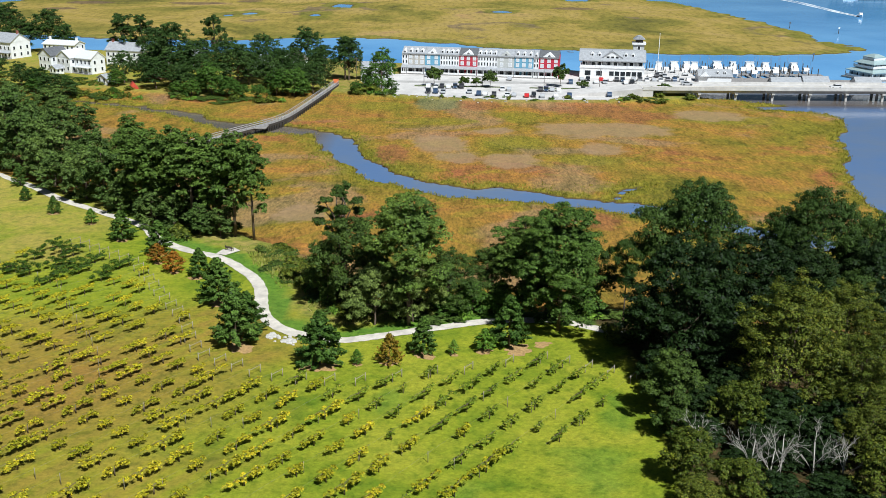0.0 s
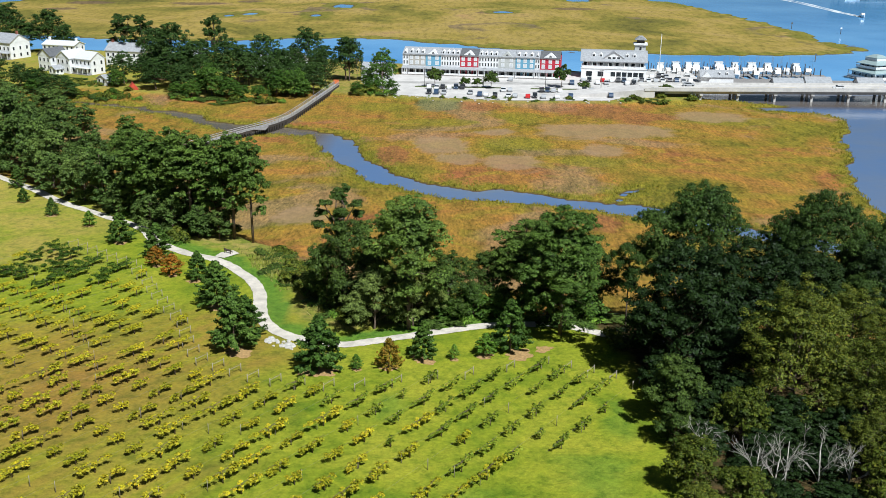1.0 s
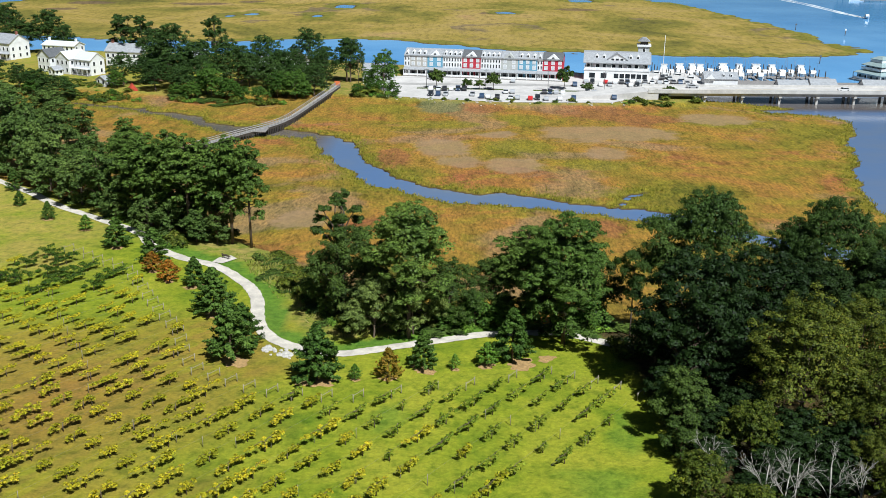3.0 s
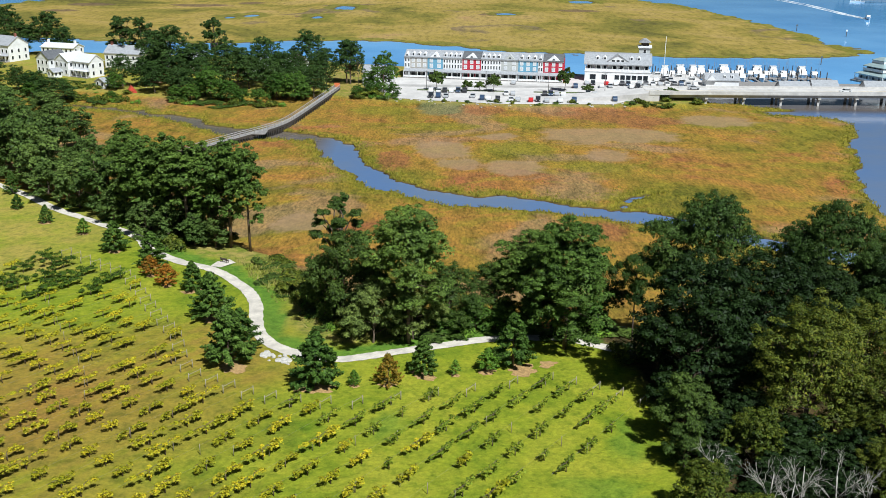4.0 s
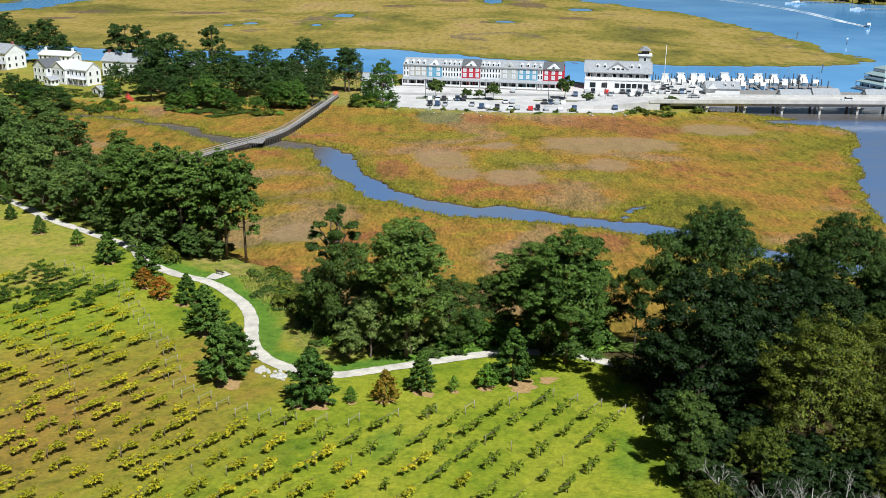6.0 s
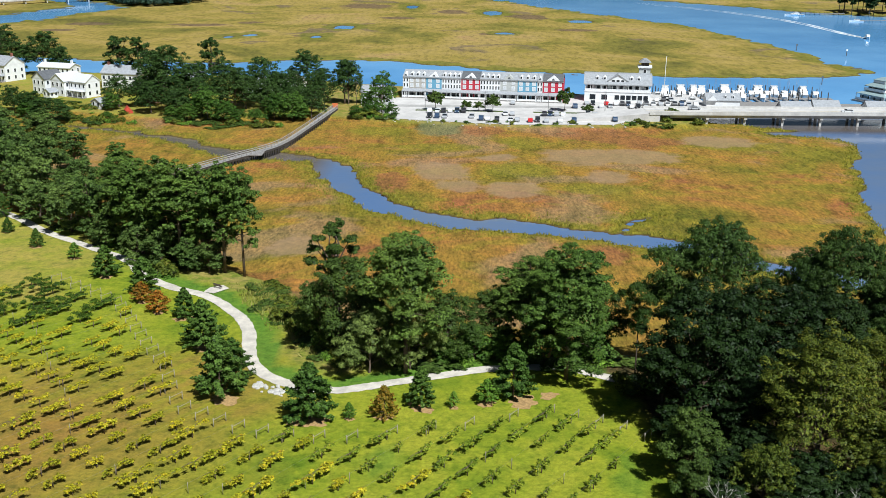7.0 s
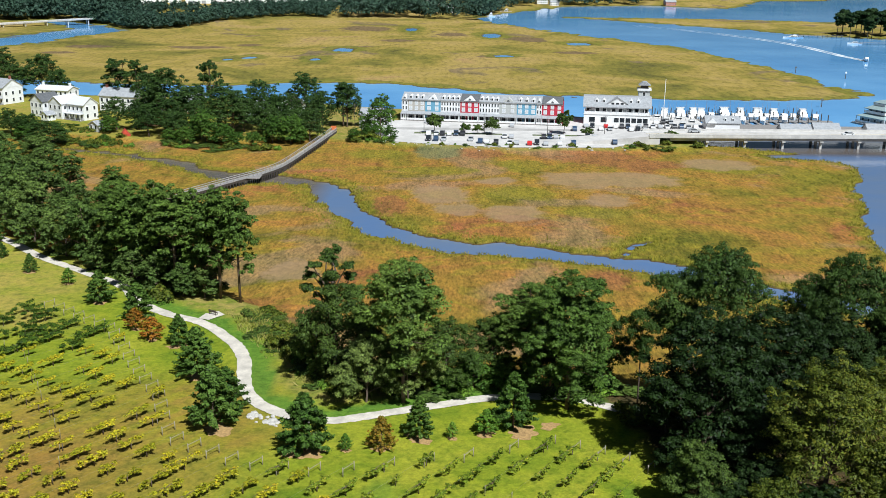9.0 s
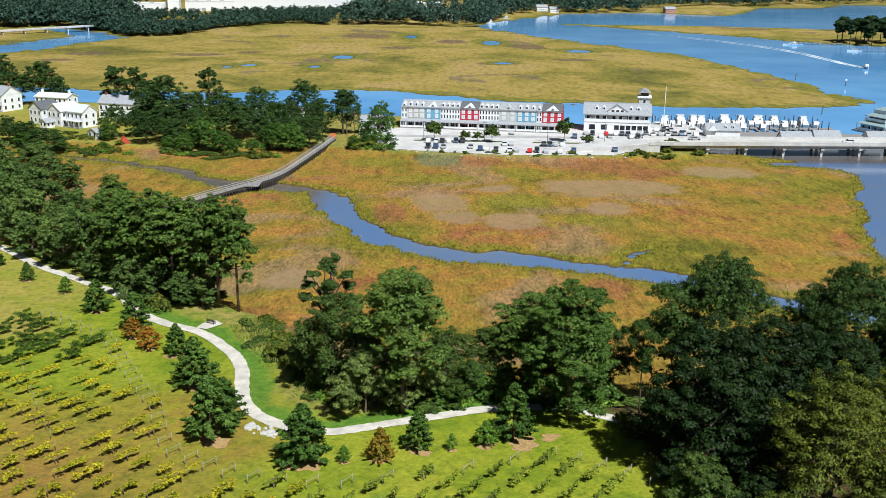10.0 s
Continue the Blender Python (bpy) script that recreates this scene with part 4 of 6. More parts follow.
def bare_tree(seed, h):
    """A dead tree: pale forked branches with no leaves."""
    r = np.random.default_rng(seed)
    runs = [[((0, 0, -0.5), 0.13), ((0.1, 0, h * 0.3), 0.10), ((0.3, 0.1, h * 0.7), 0.05)]]

    def fork(p, d, length, rad, depth):
        q = p + d * length
        runs.append(limb(p, q, rad, rad * 0.55, r, 0.12, 3))
        if depth:
            for _ in range(3):
                fork(p.lerp(q, r.uniform(0.5, 1)), (d + Vector(r.normal(0, 0.5, 3)) + Vector((0, 0, 0.16))).normalized(), length * r.uniform(0.45, 0.75), rad * 0.58, depth - 1)
    for i in range(4):
        a = i * 1.6 + r.uniform(0, 1)
        fork(Vector((0.1, 0, h * (0.2 + 0.08 * i))), Vector((math.cos(a) * 0.7, math.sin(a) * 0.7, 1)).normalized(), h * 0.32, 0.05, 3)
    ob = new("dead_tree")
    child("trunk", tube_mesh("trunk", runs, PALE_BARK, 4), ob)
    return tagged(ob, "dead tree with bare pale grey branches in the wood", "dead tree")


for i, (x, y, h) in enumerate([(36.1, 103, 8.4), (40, 104, 8.8), (43.4, 103, 8.2), (31.9, 109.5, 6.4), (46.4, 102.5, 7.4), (38, 102, 7.4)]):
    bare_tree(130 + i, h).matrix_basis = at(x, y, i * 70)


# rough grass on the bank and tall grass over the marsh
def tufts(name, x, y, z, low, high, mat, label, seed):
    """Grass blades in their thousands: slim leaning slivers, three to a place."""
    r = np.random.default_rng(seed)
    x, y, z = (np.repeat(v, 5) for v in (x, y, z))
    n = len(x)
    x, y = x + r.normal(0, 0.3, n), y + r.normal(0, 0.3, n)
    a = r.uniform(0, 2 * np.pi, n)
    w, h = r.uniform(0.05, 0.12, n), r.uniform(low, high, n)
    dx, dy = np.cos(a) * w, np.sin(a) * w
    lx, ly = r.normal(0, 0.5, n) * h, r.normal(0.35, 0.4, n) * h
    b0, b1 = np.stack([x - dx, y - dy, z - 0.1], 1), np.stack([x + dx, y + dy, z - 0.1], 1)
    t0, t1 = np.stack([x - dx * 0.5 + lx, y - dy * 0.5 + ly, z + h], 1), np.stack([x + dx * 0.5 + lx, y + dy * 0.5 + ly, z + h * 0.95], 1)
    ob = new(name, quads_mesh(name, np.stack([b0, b1, t1, t0], 1), mat))
    return tagged(ob, label, "grass", kind="stuff")


r = np.random.default_rng(77)
gx, gy = r.uniform(-150, 165, 125000), 165 + 240 * r.uniform(0, 1, 125000) ** 1.3
gh, gup, gtown, gland = height(gx, gy)
marshy = (gup < 0.05) & (gtown < 0.05) & (gland > 0.6)
bank = marshy & (r.uniform(0, 1, len(gx)) < 1.3 * np.exp(-gland / 2.5))
tufts("reed_fringe", gx[bank], gy[bank], gh[bank], 0.2, 0.55, REED, "fresh green cordgrass fringing the creek and river", 1)
s = r.uniform(0, 1, 2500)
ux, uy = -33 + 22 * s + r.normal(0, 2.2, 2500), 190 - 33 * s + r.normal(0, 3.0, 2500)
keep = line_distance(ux, uy, TRAIL) > 3.2
ux, uy = ux[keep], uy[keep]
tufts("rough_grass", ux, uy, height(ux, uy)[0], 0.2, 0.7, STRAW_GREEN, "unmown rough grass on the bank beside the path", 3)


# ---- vineyard ----
ROW, ACROSS = Vector((0.56, 0.83, 0)).normalized(), Vector((0.83, -0.56, 0)).normalized()
ROW_TURN = math.degrees(math.atan2(ROW.y, ROW.x))
POST_WOOD = plain("weathered_post", (0.33, 0.29, 0.21), 0.9, vary=0.3, scale=3)
WIRE = plain("trellis_wire", (0.35, 0.34, 0.32), 0.5, 0.6)


def vine(seed, mat, label, leaves=250, length=1.6, full=1.2, low=0.7, high=1.5):
    """A grapevine on its wire: a short trunk, two arms and an uneven mop of hanging leaves."""
    r = np.random.default_rng(seed)
    ob = new("grapevine")
    runs = [[((0, 0, -0.1), 0.07), ((0.03, 0.02, 0.6), 0.055), ((0, 0, 1.35), 0.045)]]
    runs += [limb((0, 0, 1.3), (s * length * 0.95, r.normal(0, 0.05), 1.5), 0.035, 0.012, r, 0.05) for s in (-1, 1)]
    child("trunk", tube_mesh("trunk", runs, BARK, 5), ob)
    clumps = [(r.uniform(-length, length), r.normal(0, 0.13) * full, r.uniform(low, high), r.uniform(0.2, 0.36) * full) for _ in range(20)]
    child("leaves", quads_mesh("leaves", clump_leaves(clumps, int(leaves * 2.6), 0.115, r, 0.9, 0.2), mat), ob)
    return tagged(ob, label, "grapevine", "grapevines in rows")


V_YELLOW = [vine(200 + i, VINE, "grapevine with yellowing leaves trained on a wire", 270, 1.35 + 0.15 * i, 1.1, 0.75, 1.55) for i in range(4)]
V_HIGH = [vine(205 + i, VINE, "yellowing grapevine spreading high above its bare trunk", 210, 1.1 + 0.15 * i, 1.05, 1.15, 1.7) for i in range(3)]
V_GREEN = [vine(210 + i, VINE_GREEN, "green grapevine with some yellow leaves on a wire", 240, 1.35 + 0.2 * i, 1.05, 0.8, 1.5) for i in range(3)]
V_THIN = [vine(220 + i, VINE_GREEN, "thin young grapevine with few leaves on a wire", 70, 0.8, 0.7) for i in range(2)]
V_LUSH = [vine(230 + i, LUSH, "lush dark green grapevine on a wire", 520, 1.9, 1.75, 0.8, 1.9) for i in range(2)]
used_vines = set()
post_me = tube_mesh("post", [[((0, 0, -0.3), 0.05), ((0, 0, 1.0), 0.045), ((0, 0, 1.5), 0.04)]], POST_WOOD, 6)
end_me = tube_mesh("end_post", [[((0, 0, -0.3), 0.075), ((0, 0, 1.3), 0.06)]], POST_WOOD, 7)
rail_me = tube_mesh("brace_rail", [[((0, 0, 1.1), 0.045), ((2.2, 0, 1.1), 0.045)]], POST_WOOD, 5)
r = np.random.default_rng(17)
for k in range(-27, 9):
    across = -77.6 + 3.43 * k
    last = float(np.interp(across, [-170, -150, -139.6, -130, -119, -110, -105, -95, -88.5, -81.7, -75, -71, -65, -58, -50], [122, 120, 115, 110, 105, 98.5, 96.3, 96.3, 98, 102.3, 110, 114.5, 124.5, 125.6, 125.9]))
    first = max(20.0, (93 + 0.56 * across) / 0.83) if across < -60 else 72.0 if across < -55 else 84.0 if across < -51.5 else 99.0
    rail = new("trellis")
    p0 = ROW * last + ACROSS * across
    rail.matrix_basis = pose(p0.x, p0.y, 0, 0, 0, ROW_TURN)
    spots = []
    for name, me, s in (("end_post", end_me, 0.0), ("end_post", end_me, -2.2)):
        q = p0 + ROW * s
        child(name, me, rail).location = (s, 0, ground_at(q.x, q.y))
    child("brace_rail", rail_me, rail).location = (-2.2, 0, ground_at(p0.x, p0.y))
    n = int((last - first) / 6.1)
    for j in range(n + 1):
        s = -2.6 - 6.1 * j - 3.0
        q = p0 + ROW * s
        if j < n and q.y > 92 and j % 3 == 2:
            child("post", post_me, rail).location = (s, 0, ground_at(q.x, q.y))
    run = []
    for s in np.linspace(0, first - last, 12):
        q = p0 + ROW * float(s)
        run.append(((float(s), 0, ground_at(q.x, q.y) + 1.3), 0.009))
    child("wire", tube_mesh("wire", run and [run], WIRE, 3), rail)
    tagged(rail, "trellis row of weathered wooden posts and wire", "trellis", "vineyard trellis rows")
    start = 84.6 + 6.12 * math.floor((last - 1.0 - 84.6) / 6.12)
    a = start
    while a > first:
        p = ROW * (a + r.normal(0, 0.3)) + ACROSS * across
        lush = -80 < p.x < -55 and p.y > 170 and r.uniform() < 0.85
        vacant = r.uniform() < (0.1 if p.x < -28 else 0.08) or (not lush and -80 < p.x < -55 and p.y > 170)
        if not vacant and p.y > 92 and p.x > -0.43 * p.y - 17:
            dry = -p.x - 0.6 * (p.y - 120) + r.normal(0, 9)
            pool = V_LUSH if lush else V_HIGH if dry > 4 and p.y > 132 and p.x < -36 else V_YELLOW if dry > 4 else V_THIN if r.uniform() < 0.16 else V_GREEN
            ob = pool[int(r.integers(len(pool)))]
            m = pose(p.x, p.y, ground_at(p.x, p.y), 0, 0, ROW_TURN + (180 if r.uniform() < 0.5 else 0)) @ Matrix.Diagonal((r.uniform(0.85, 1.4), r.uniform(0.95, 1.3), r.uniform(0.85, 1.08), 1))
            if ob.name in used_vines:
                copy_thing(ob, m)
            else:
                used_vines.add(ob.name)
                ob.matrix_basis = m
        a -= 6.12

# mulch rings, stones, bench
MULCH = plain("mulch", (0.46, 0.29, 0.11), 0.95, vary=0.4, scale=3, relief=0.6)
STONE = plain("pale_stone", (0.55, 0.52, 0.46), 0.9, vary=0.3, scale=4, relief=0.4)


def ring(x, y, rad, seed):
    r = np.random.default_rng(seed)
    n = 20
    wob = 1 + 0.22 * np.sin(np.arange(n) * 2 * np.pi / n * 2 + r.uniform(0, 6)) + r.uniform(-0.32, 0.32, n)
    verts = [(x, y, ground_at(x, y) + 0.1)]
    for i in range(n):
        a = 2 * math.pi * i / n
        px, py = x + math.cos(a) * rad * wob[i], y + math.sin(a) * rad * wob[i] * 0.9
        verts.append((px, py, ground_at(px, py) + 0.03))
    me = mesh_of("mulch_bed", verts, [(0, 1 + i, 1 + (i + 1) % n) for i in range(n)], MULCH, True)
    tagged(new("mulch_bed", me), "ragged bed of tan mulch round a young tree", "mulch bed")


for i, (x, y, rad) in enumerate([(-86.6, 218.2, 2.4), (-75.3, 210, 1.5), (-65, 198.2, 2.6), (-54.6, 188.5, 2.5), (-53.4, 183, 1.8), (-48.9, 177.6, 2.0), (-43.5, 174.6, 2.9), (-36.9, 161, 2.7), (-29.3, 142, 3.6), (-16.5, 135, 3.6), (-11.2, 136.2, 1.2), (-6.5, 136.8, 1.9), (-1.6, 139.8, 2.9), (2.9, 140.1, 1.2), (7.6, 141.7, 2.2), (12.6, 142.6, 3.6), (-97.9, 230.3, 1.2), (16.5, 144.5, 2.4)]):
    ring(x, y, rad * 0.58, 300 + i)


def rock_mesh(seed, s):
    r = np.random.default_rng(seed)
    bm = bmesh.new()
    bmesh.ops.create_icosphere(bm, subdivisions=1, radius=s)
    for v in bm.verts:
        v.co *= r.uniform(0.7, 1.2)
        v.co.z *= 0.55
    me = bpy.data.meshes.new("stone")
    bm.to_mesh(me)
    bm.free()
    me.materials.append(STONE)
    return me


pile = tagged(new("stone_pile"), "scatter of pale flat stones on the grass beside the path", "stones")
pile.location = (-23.6, 145.6, ground_at(-23.6, 145.6))
rocks = [rock_mesh(320 + i, 0.28 + 0.06 * i) for i in range(5)]
r = np.random.default_rng(9)
for i in range(34):
    s = r.uniform(-1, 1)
    child("stone", rocks[i % 5], pile).location = (s * 2.6 + r.normal(0, 0.3), -s * 1.3 + r.normal(0, 0.7), 0.08)

SLAT = plain("dark_bench_wood", (0.1, 0.075, 0.06), 0.7)
bench = tagged(new("bench"), "dark slatted bench on a pale gravel pad", "bench")
for i in range(3):
    part("seat_slat", boxes((-0.9, 0.9, -0.25 + i * 0.17, -0.12 + i * 0.17, 0.43, 0.47)), SLAT, bench)
    part("back_slat", boxes((-0.9, 0.9, 0.27, 0.31, 0.55 + i * 0.14, 0.65 + i * 0.14)), SLAT, bench)
for sx in (-0.75, 0.75):
    part("leg", boxes((sx - 0.04, sx + 0.04, -0.24, -0.16, 0, 0.43), (sx - 0.04, sx + 0.04, 0.24, 0.31, 0, 0.98), (sx - 0.04, sx + 0.04, -0.24, 0.31, 0.36, 0.43)), SLAT, bench)
bench.matrix_basis = pose(-41.4, 191.3, ground_at(-41.4, 191.3) + 0.16, 0, 0, 150)
pad = mesh_of("gravel_pad", [(x, y, ground_at(x, y) + 0.14) for x, y in ((-43.6, 188.9), (-41.5, 188.0), (-39.3, 191.3), (-40.9, 193.3), (-43.0, 191.7))], [(0, 1, 2, 3, 4)], GRAVEL)
tagged(new("gravel_pad", pad), "pale gravel pad under the bench", "gravel pad", kind="structure")


# ---- town ----
WHITE = plain("white_paint", (0.86, 0.86, 0.85), 0.6, vary=0.1, scale=0.6)
SHINGLE = plain("grey_shingle", (0.38, 0.39, 0.40), 0.9, vary=0.25, scale=1.2, relief=0.3)
DARK_SHINGLE = plain("dark_shingle", (0.13, 0.135, 0.14), 0.9, vary=0.25, scale=1.2, relief=0.3)
SEAM = plain("white_metal_roof", (0.74, 0.75, 0.76), 0.4, vary=0.1)
SIDING = {
    "grey": plain("grey_siding", (0.50, 0.47, 0.41), 0.7, vary=0.12), "blue": plain("blue_siding", (0.17, 0.39, 0.54), 0.7, vary=0.12),
    "white": WHITE, "red": plain("red_siding", (0.50, 0.03, 0.055), 0.7, vary=0.12), "pale grey": plain("pale_grey_siding", (0.52, 0.53, 0.50), 0.7, vary=0.12)}
GLASS = material("window_glass", 0.08)[0]
GLASS.node_tree.nodes["Principled BSDF"].inputs["Base Color"].default_value = (0.025, 0.03, 0.035, 1)
BLIND = plain("pane_with_pale_blind", (0.74, 0.76, 0.77), 0.12, vary=0.35, scale=0.9)
BRICK = plain("brick", (0.33, 0.13, 0.085), 0.9, vary=0.3, scale=4)
DECK = plain("grey_decking", (0.30, 0.28, 0.26), 0.9, vary=0.35, scale=1.5)
PILE = plain("dark_piling", (0.13, 0.105, 0.08), 0.9, vary=0.3)
CONCRETE = plain("bridge_concrete", (0.60, 0.58, 0.54), 0.85, vary=0.2, scale=0.4)
TYRE = plain("tyre_rubber", (0.02, 0.02, 0.02), 0.8)


def gable_roof(w, d, z0, rise, over=0.4, thick=0.25, along="x"):
    """A gabled roof over w by d, its ridge along x or y, as a closed slab with eaves."""
    span = d if along == "x" else w
    a = span / 2 + over
    run = (w if along == "x" else d) / 2 + over
    k = rise / (span / 2)
    lift = z0 - over * k
    pts = [(-a, lift), (0, z0 + rise), (a, lift), (a, lift + thick), (0, z0 + rise + thick), (-a, lift + thick)]
    return prism(pts, "x" if along == "x" else "y", -run, run)


WIN = {}


def window_meshes(w, h, lit):
    """Shared meshes of a window: a white frame with sill, and its pane; it faces -y."""
    key = (w, h, lit)
    if key not in WIN:
        f = bmesh.new()
        rim = [[f.verts.new((sx * (w / 2 + g), y, h / 2 + sz * (h / 2 + g))) for sx, sz in ((-1, -1), (1, -1), (1, 1), (-1, 1))] for g, y in ((0.14, 0.02), (0.14, -0.08), (0.0, -0.08), (0.0, 0.02))]
        for q0, q1 in zip(rim, rim[1:]):
            for i in range(4):
                f.faces.new((q0[i], q0[(i + 1) % 4], q1[(i + 1) % 4], q1[i]))
        bmesh.ops.recalc_face_normals(f, faces=f.faces)
        p = boxes((-w / 2, w / 2, -0.03, 0.02, 0, h))
        out = []
        for name, bm, mat in (("window", f, WHITE), ("pane", p, BLIND if lit else GLASS)):
            me = bpy.data.meshes.new(name)
            bm.to_mesh(me)
            bm.free()
            me.materials.append(mat)
            out.append(me)
        WIN[key] = out
    return WIN[key]


def window(parent, x, y, z, w=1.0, h=1.5, turn=0.0, lit=False):
    f, p = window_meshes(w, h, lit)
    ob = child("window", f, parent)
    ob.matrix_basis = pose(x, y, z, 0, 0, turn)
    child("pane", p, ob)


def dormer(parent, x, y, z, w, mat):
    """A little gabled dormer standing on the roof, with its window."""
    part("dormer", prism([(x - w / 2, z), (x + w / 2, z), (x + w / 2, z + 1.2), (x, z + 1.2 + w * 0.42), (x - w / 2, z + 1.2)], "y", y, y + 2.6), mat, parent)
    window(parent, x, y - 0.03, z + 0.25, w * 0.55, 0.85)


ROW_AT = pose(-18.3, 436.2, 1.72, 0, 0, -8.8)


def townhouse(x0, w, colour, kind, label):
    """One unit of the waterfront row: porch, two window storeys above, and a roof with dormers or a front gable."""
    ob = tagged(new("townhouse"), label, "townhouse", "waterfront row of townhouses")
    ob.matrix_basis = ROW_AT @ pose(x0, 0, 0)
    side = SIDING[colour]
    part("wall", boxes((0, w - 0.05, 0, 11, 0, 8.6)), side, ob)
    roof = SHINGLE if colour != "red" else DARK_SHINGLE
    part("roof", prism([(-0.5, 8.45), (5.5, 10.7), (11.5, 8.45), (11.5, 8.7), (5.5, 10.95), (-0.5, 8.7)], "x", 0.02, w - 0.07), roof, ob)
    part("cornice", boxes((0.03, w - 0.08, -0.32, -0.01, 8.2, 8.45)), WHITE, ob)
    part("porch_roof", prism([(-3.0, 3.0), (-0.01, 3.75), (-0.01, 3.5), (-3.0, 2.8)], "x", 0.02, w - 0.07), SHINGLE, ob)
    part("porch_floor", boxes((0.02, w - 0.07, -2.9, -0.01, 0, 0.4)), DECK, ob)
    cols = max(3, int(w / 2.1))
    for i in range(cols):
        cx = 0.25 + (w - 0.6) * i / (cols - 1)
        part("porch_column", boxes((cx - 0.11, cx + 0.11, -2.85, -2.63, 0.4, 2.85)), WHITE, ob)
    part("porch_rail", boxes((0.1, w - 0.15, -2.8, -2.74, 0.5, 1.15), (0.1, w - 0.15, -2.83, -2.71, 1.15, 1.25)), WHITE, ob)
    n = {"dormers": 3, "gable": 2, "four": 4, "big": 3}[kind]
    xs = [w * (i + 0.5) / n for i in range(n)]
    for x in xs:
        window(ob, x, -0.02, 0.7, 1.5, 1.7)
    slim = colour == "white"
    n = max(2, int(w / 1.15)) if slim else n
    for x in [w * (i + 0.5) / n for i in range(n)]:
        window(ob, x, -0.02, 4.35, 0.5 if slim else 1.15, 1.4, 0.0, not slim)
        window(ob, x, -0.02, 6.55, 0.5 if slim else 1.15, 1.25, 0.0, not slim)
    if kind in ("dormers", "four"):
        for x in xs:
            dormer(ob, x, 0.6, 8.85, 1.25, WHITE)
    else:
        part("front_gable", prism([(w * 0.12, 8.46), (w * 0.88, 8.46), (w * 0.5, 10.6)], "y", -0.25, 3.2), WHITE if colour != "pale grey" else side, ob)
        part("gable_vent", prism([(w * 0.5 + 0.55 * math.cos(a), 8.95 + 0.75 * math.sin(a)) for a in np.linspace(0, math.pi, 9)], "y", -0.3, -0.24), DARK_SHINGLE, ob)
    return ob


for x0, w, colour, kind, label in (
        (0.0, 2.6, "white", "gable", "narrow off-white end unit of the waterfront row"), (2.6, 7.4, "grey", "dormers", "grey-sided townhouse with three dormers and a porch"), (10.0, 6.6, "blue", "gable", "blue townhouse with a white front gable and a porch"),
        (16.6, 8.3, "white", "four", "white townhouse with four dormers above a porch"), (24.9, 7.9, "red", "big", "red townhouse with a dark roof and white gable"),
        (32.8, 8.5, "white", "four", "white townhouse with four dormers and a long porch"), (41.3, 7.2, "pale grey", "gable", "pale grey townhouse with a front gable and a porch"),
        (48.5, 8.1, "blue", "dormers", "blue townhouse with three white dormers and a porch"), (56.6, 2.2, "white", "gable", "narrow white unit between two coloured townhouses"), (58.8, 8.6, "red", "big", "red end townhouse with a white gable and a dark roof")):
    townhouse(x0, w, colour, kind, label)

# restaurant with gallery and tower
rest = tagged(new("waterfront_restaurant"), "white two-storey waterfront restaurant with a grey roof and lookout tower", "restaurant")
rest.matrix_basis = pose(57.6, 430.2, 1.72, 0, 0, -8.0)
part("wall", boxes((0, 27, 0, 15, 0, 4.1), (0.6, 26.4, 2.4, 14.6, 4.1, 7.2)), WHITE, rest)
part("roof", prism([(-0.5, 7.0), (5.2, 10.6), (9.8, 10.6), (15.6, 7.0), (15.6, 7.3), (9.8, 10.95), (5.2, 10.95), (-0.5, 7.3)], "x", -0.5, 27.5), SHINGLE, rest)
part("gallery_floor", boxes((-0.2, 27.2, -0.25, 2.4, 4.1, 4.35)), WHITE, rest)
for i in range(13):
    x = 0.2 + 26.6 * i / 12
    part("gallery_post", boxes((x - 0.1, x + 0.1, -0.1, 0.1, 4.35, 7.05)), WHITE, rest)
part("gallery_rail", boxes((0.1, 26.9, -0.04, 0.04, 5.25, 5.35), (0.1, 26.9, -0.02, 0.02, 4.4, 5.25)), WHITE, rest)
for i in range(8):
    window(rest, 2 + 3.3 * i, 2.38, 4.7, 1.8, 1.7)
for i in range(6):
    window(rest, 13.4 + 2.35 * i, -0.02, 1.0, 1.9, 1.9)
for x in (3.4, 8.2):
    window(rest, x, -0.02, 0.9, 2.4, 2.1)
for x in (5.0, 8.0, 19.0, 22.0):
    dormer(rest, x, 2.2, 8.7, 1.5, WHITE)
part("front_gable", prism([(9.6, 7.6), (17.4, 7.6), (17.4, 8.6), (13.5, 10.9), (9.6, 8.6)], "y", 1.0, 6), WHITE, rest)
part("gable_roof", prism([(9.2, 8.4), (13.5, 11.0), (17.8, 8.4), (17.8, 8.65), (13.5, 11.3), (9.2, 8.65)], "y", 0.7, 6), SHINGLE, rest)
for x in (11.6, 13.5, 15.4):
    window(rest, x, 0.96, 7.9, 1.2, 1.1)
part("tower", boxes((22.2, 26.8, 9.5, 14, 7, 13.2)), SIDING["pale grey"], rest)
part("tower_balcony", boxes((21.6, 27.4, 8.9, 14.6, 13.2, 13.9)), WHITE, rest)
part("tower_lantern", boxes((22.9, 26.1, 10.2, 13.3, 13.9, 15.3)), GLASS, rest)
part("tower_roof", prism([(22.0, 15.3), (27.0, 15.3), (25.2, 16.7), (23.8, 16.7)], "y", 9.3, 14.2), SHINGLE, rest)
window(rest, 24.5, 9.48, 11.0, 1.0, 1.5)


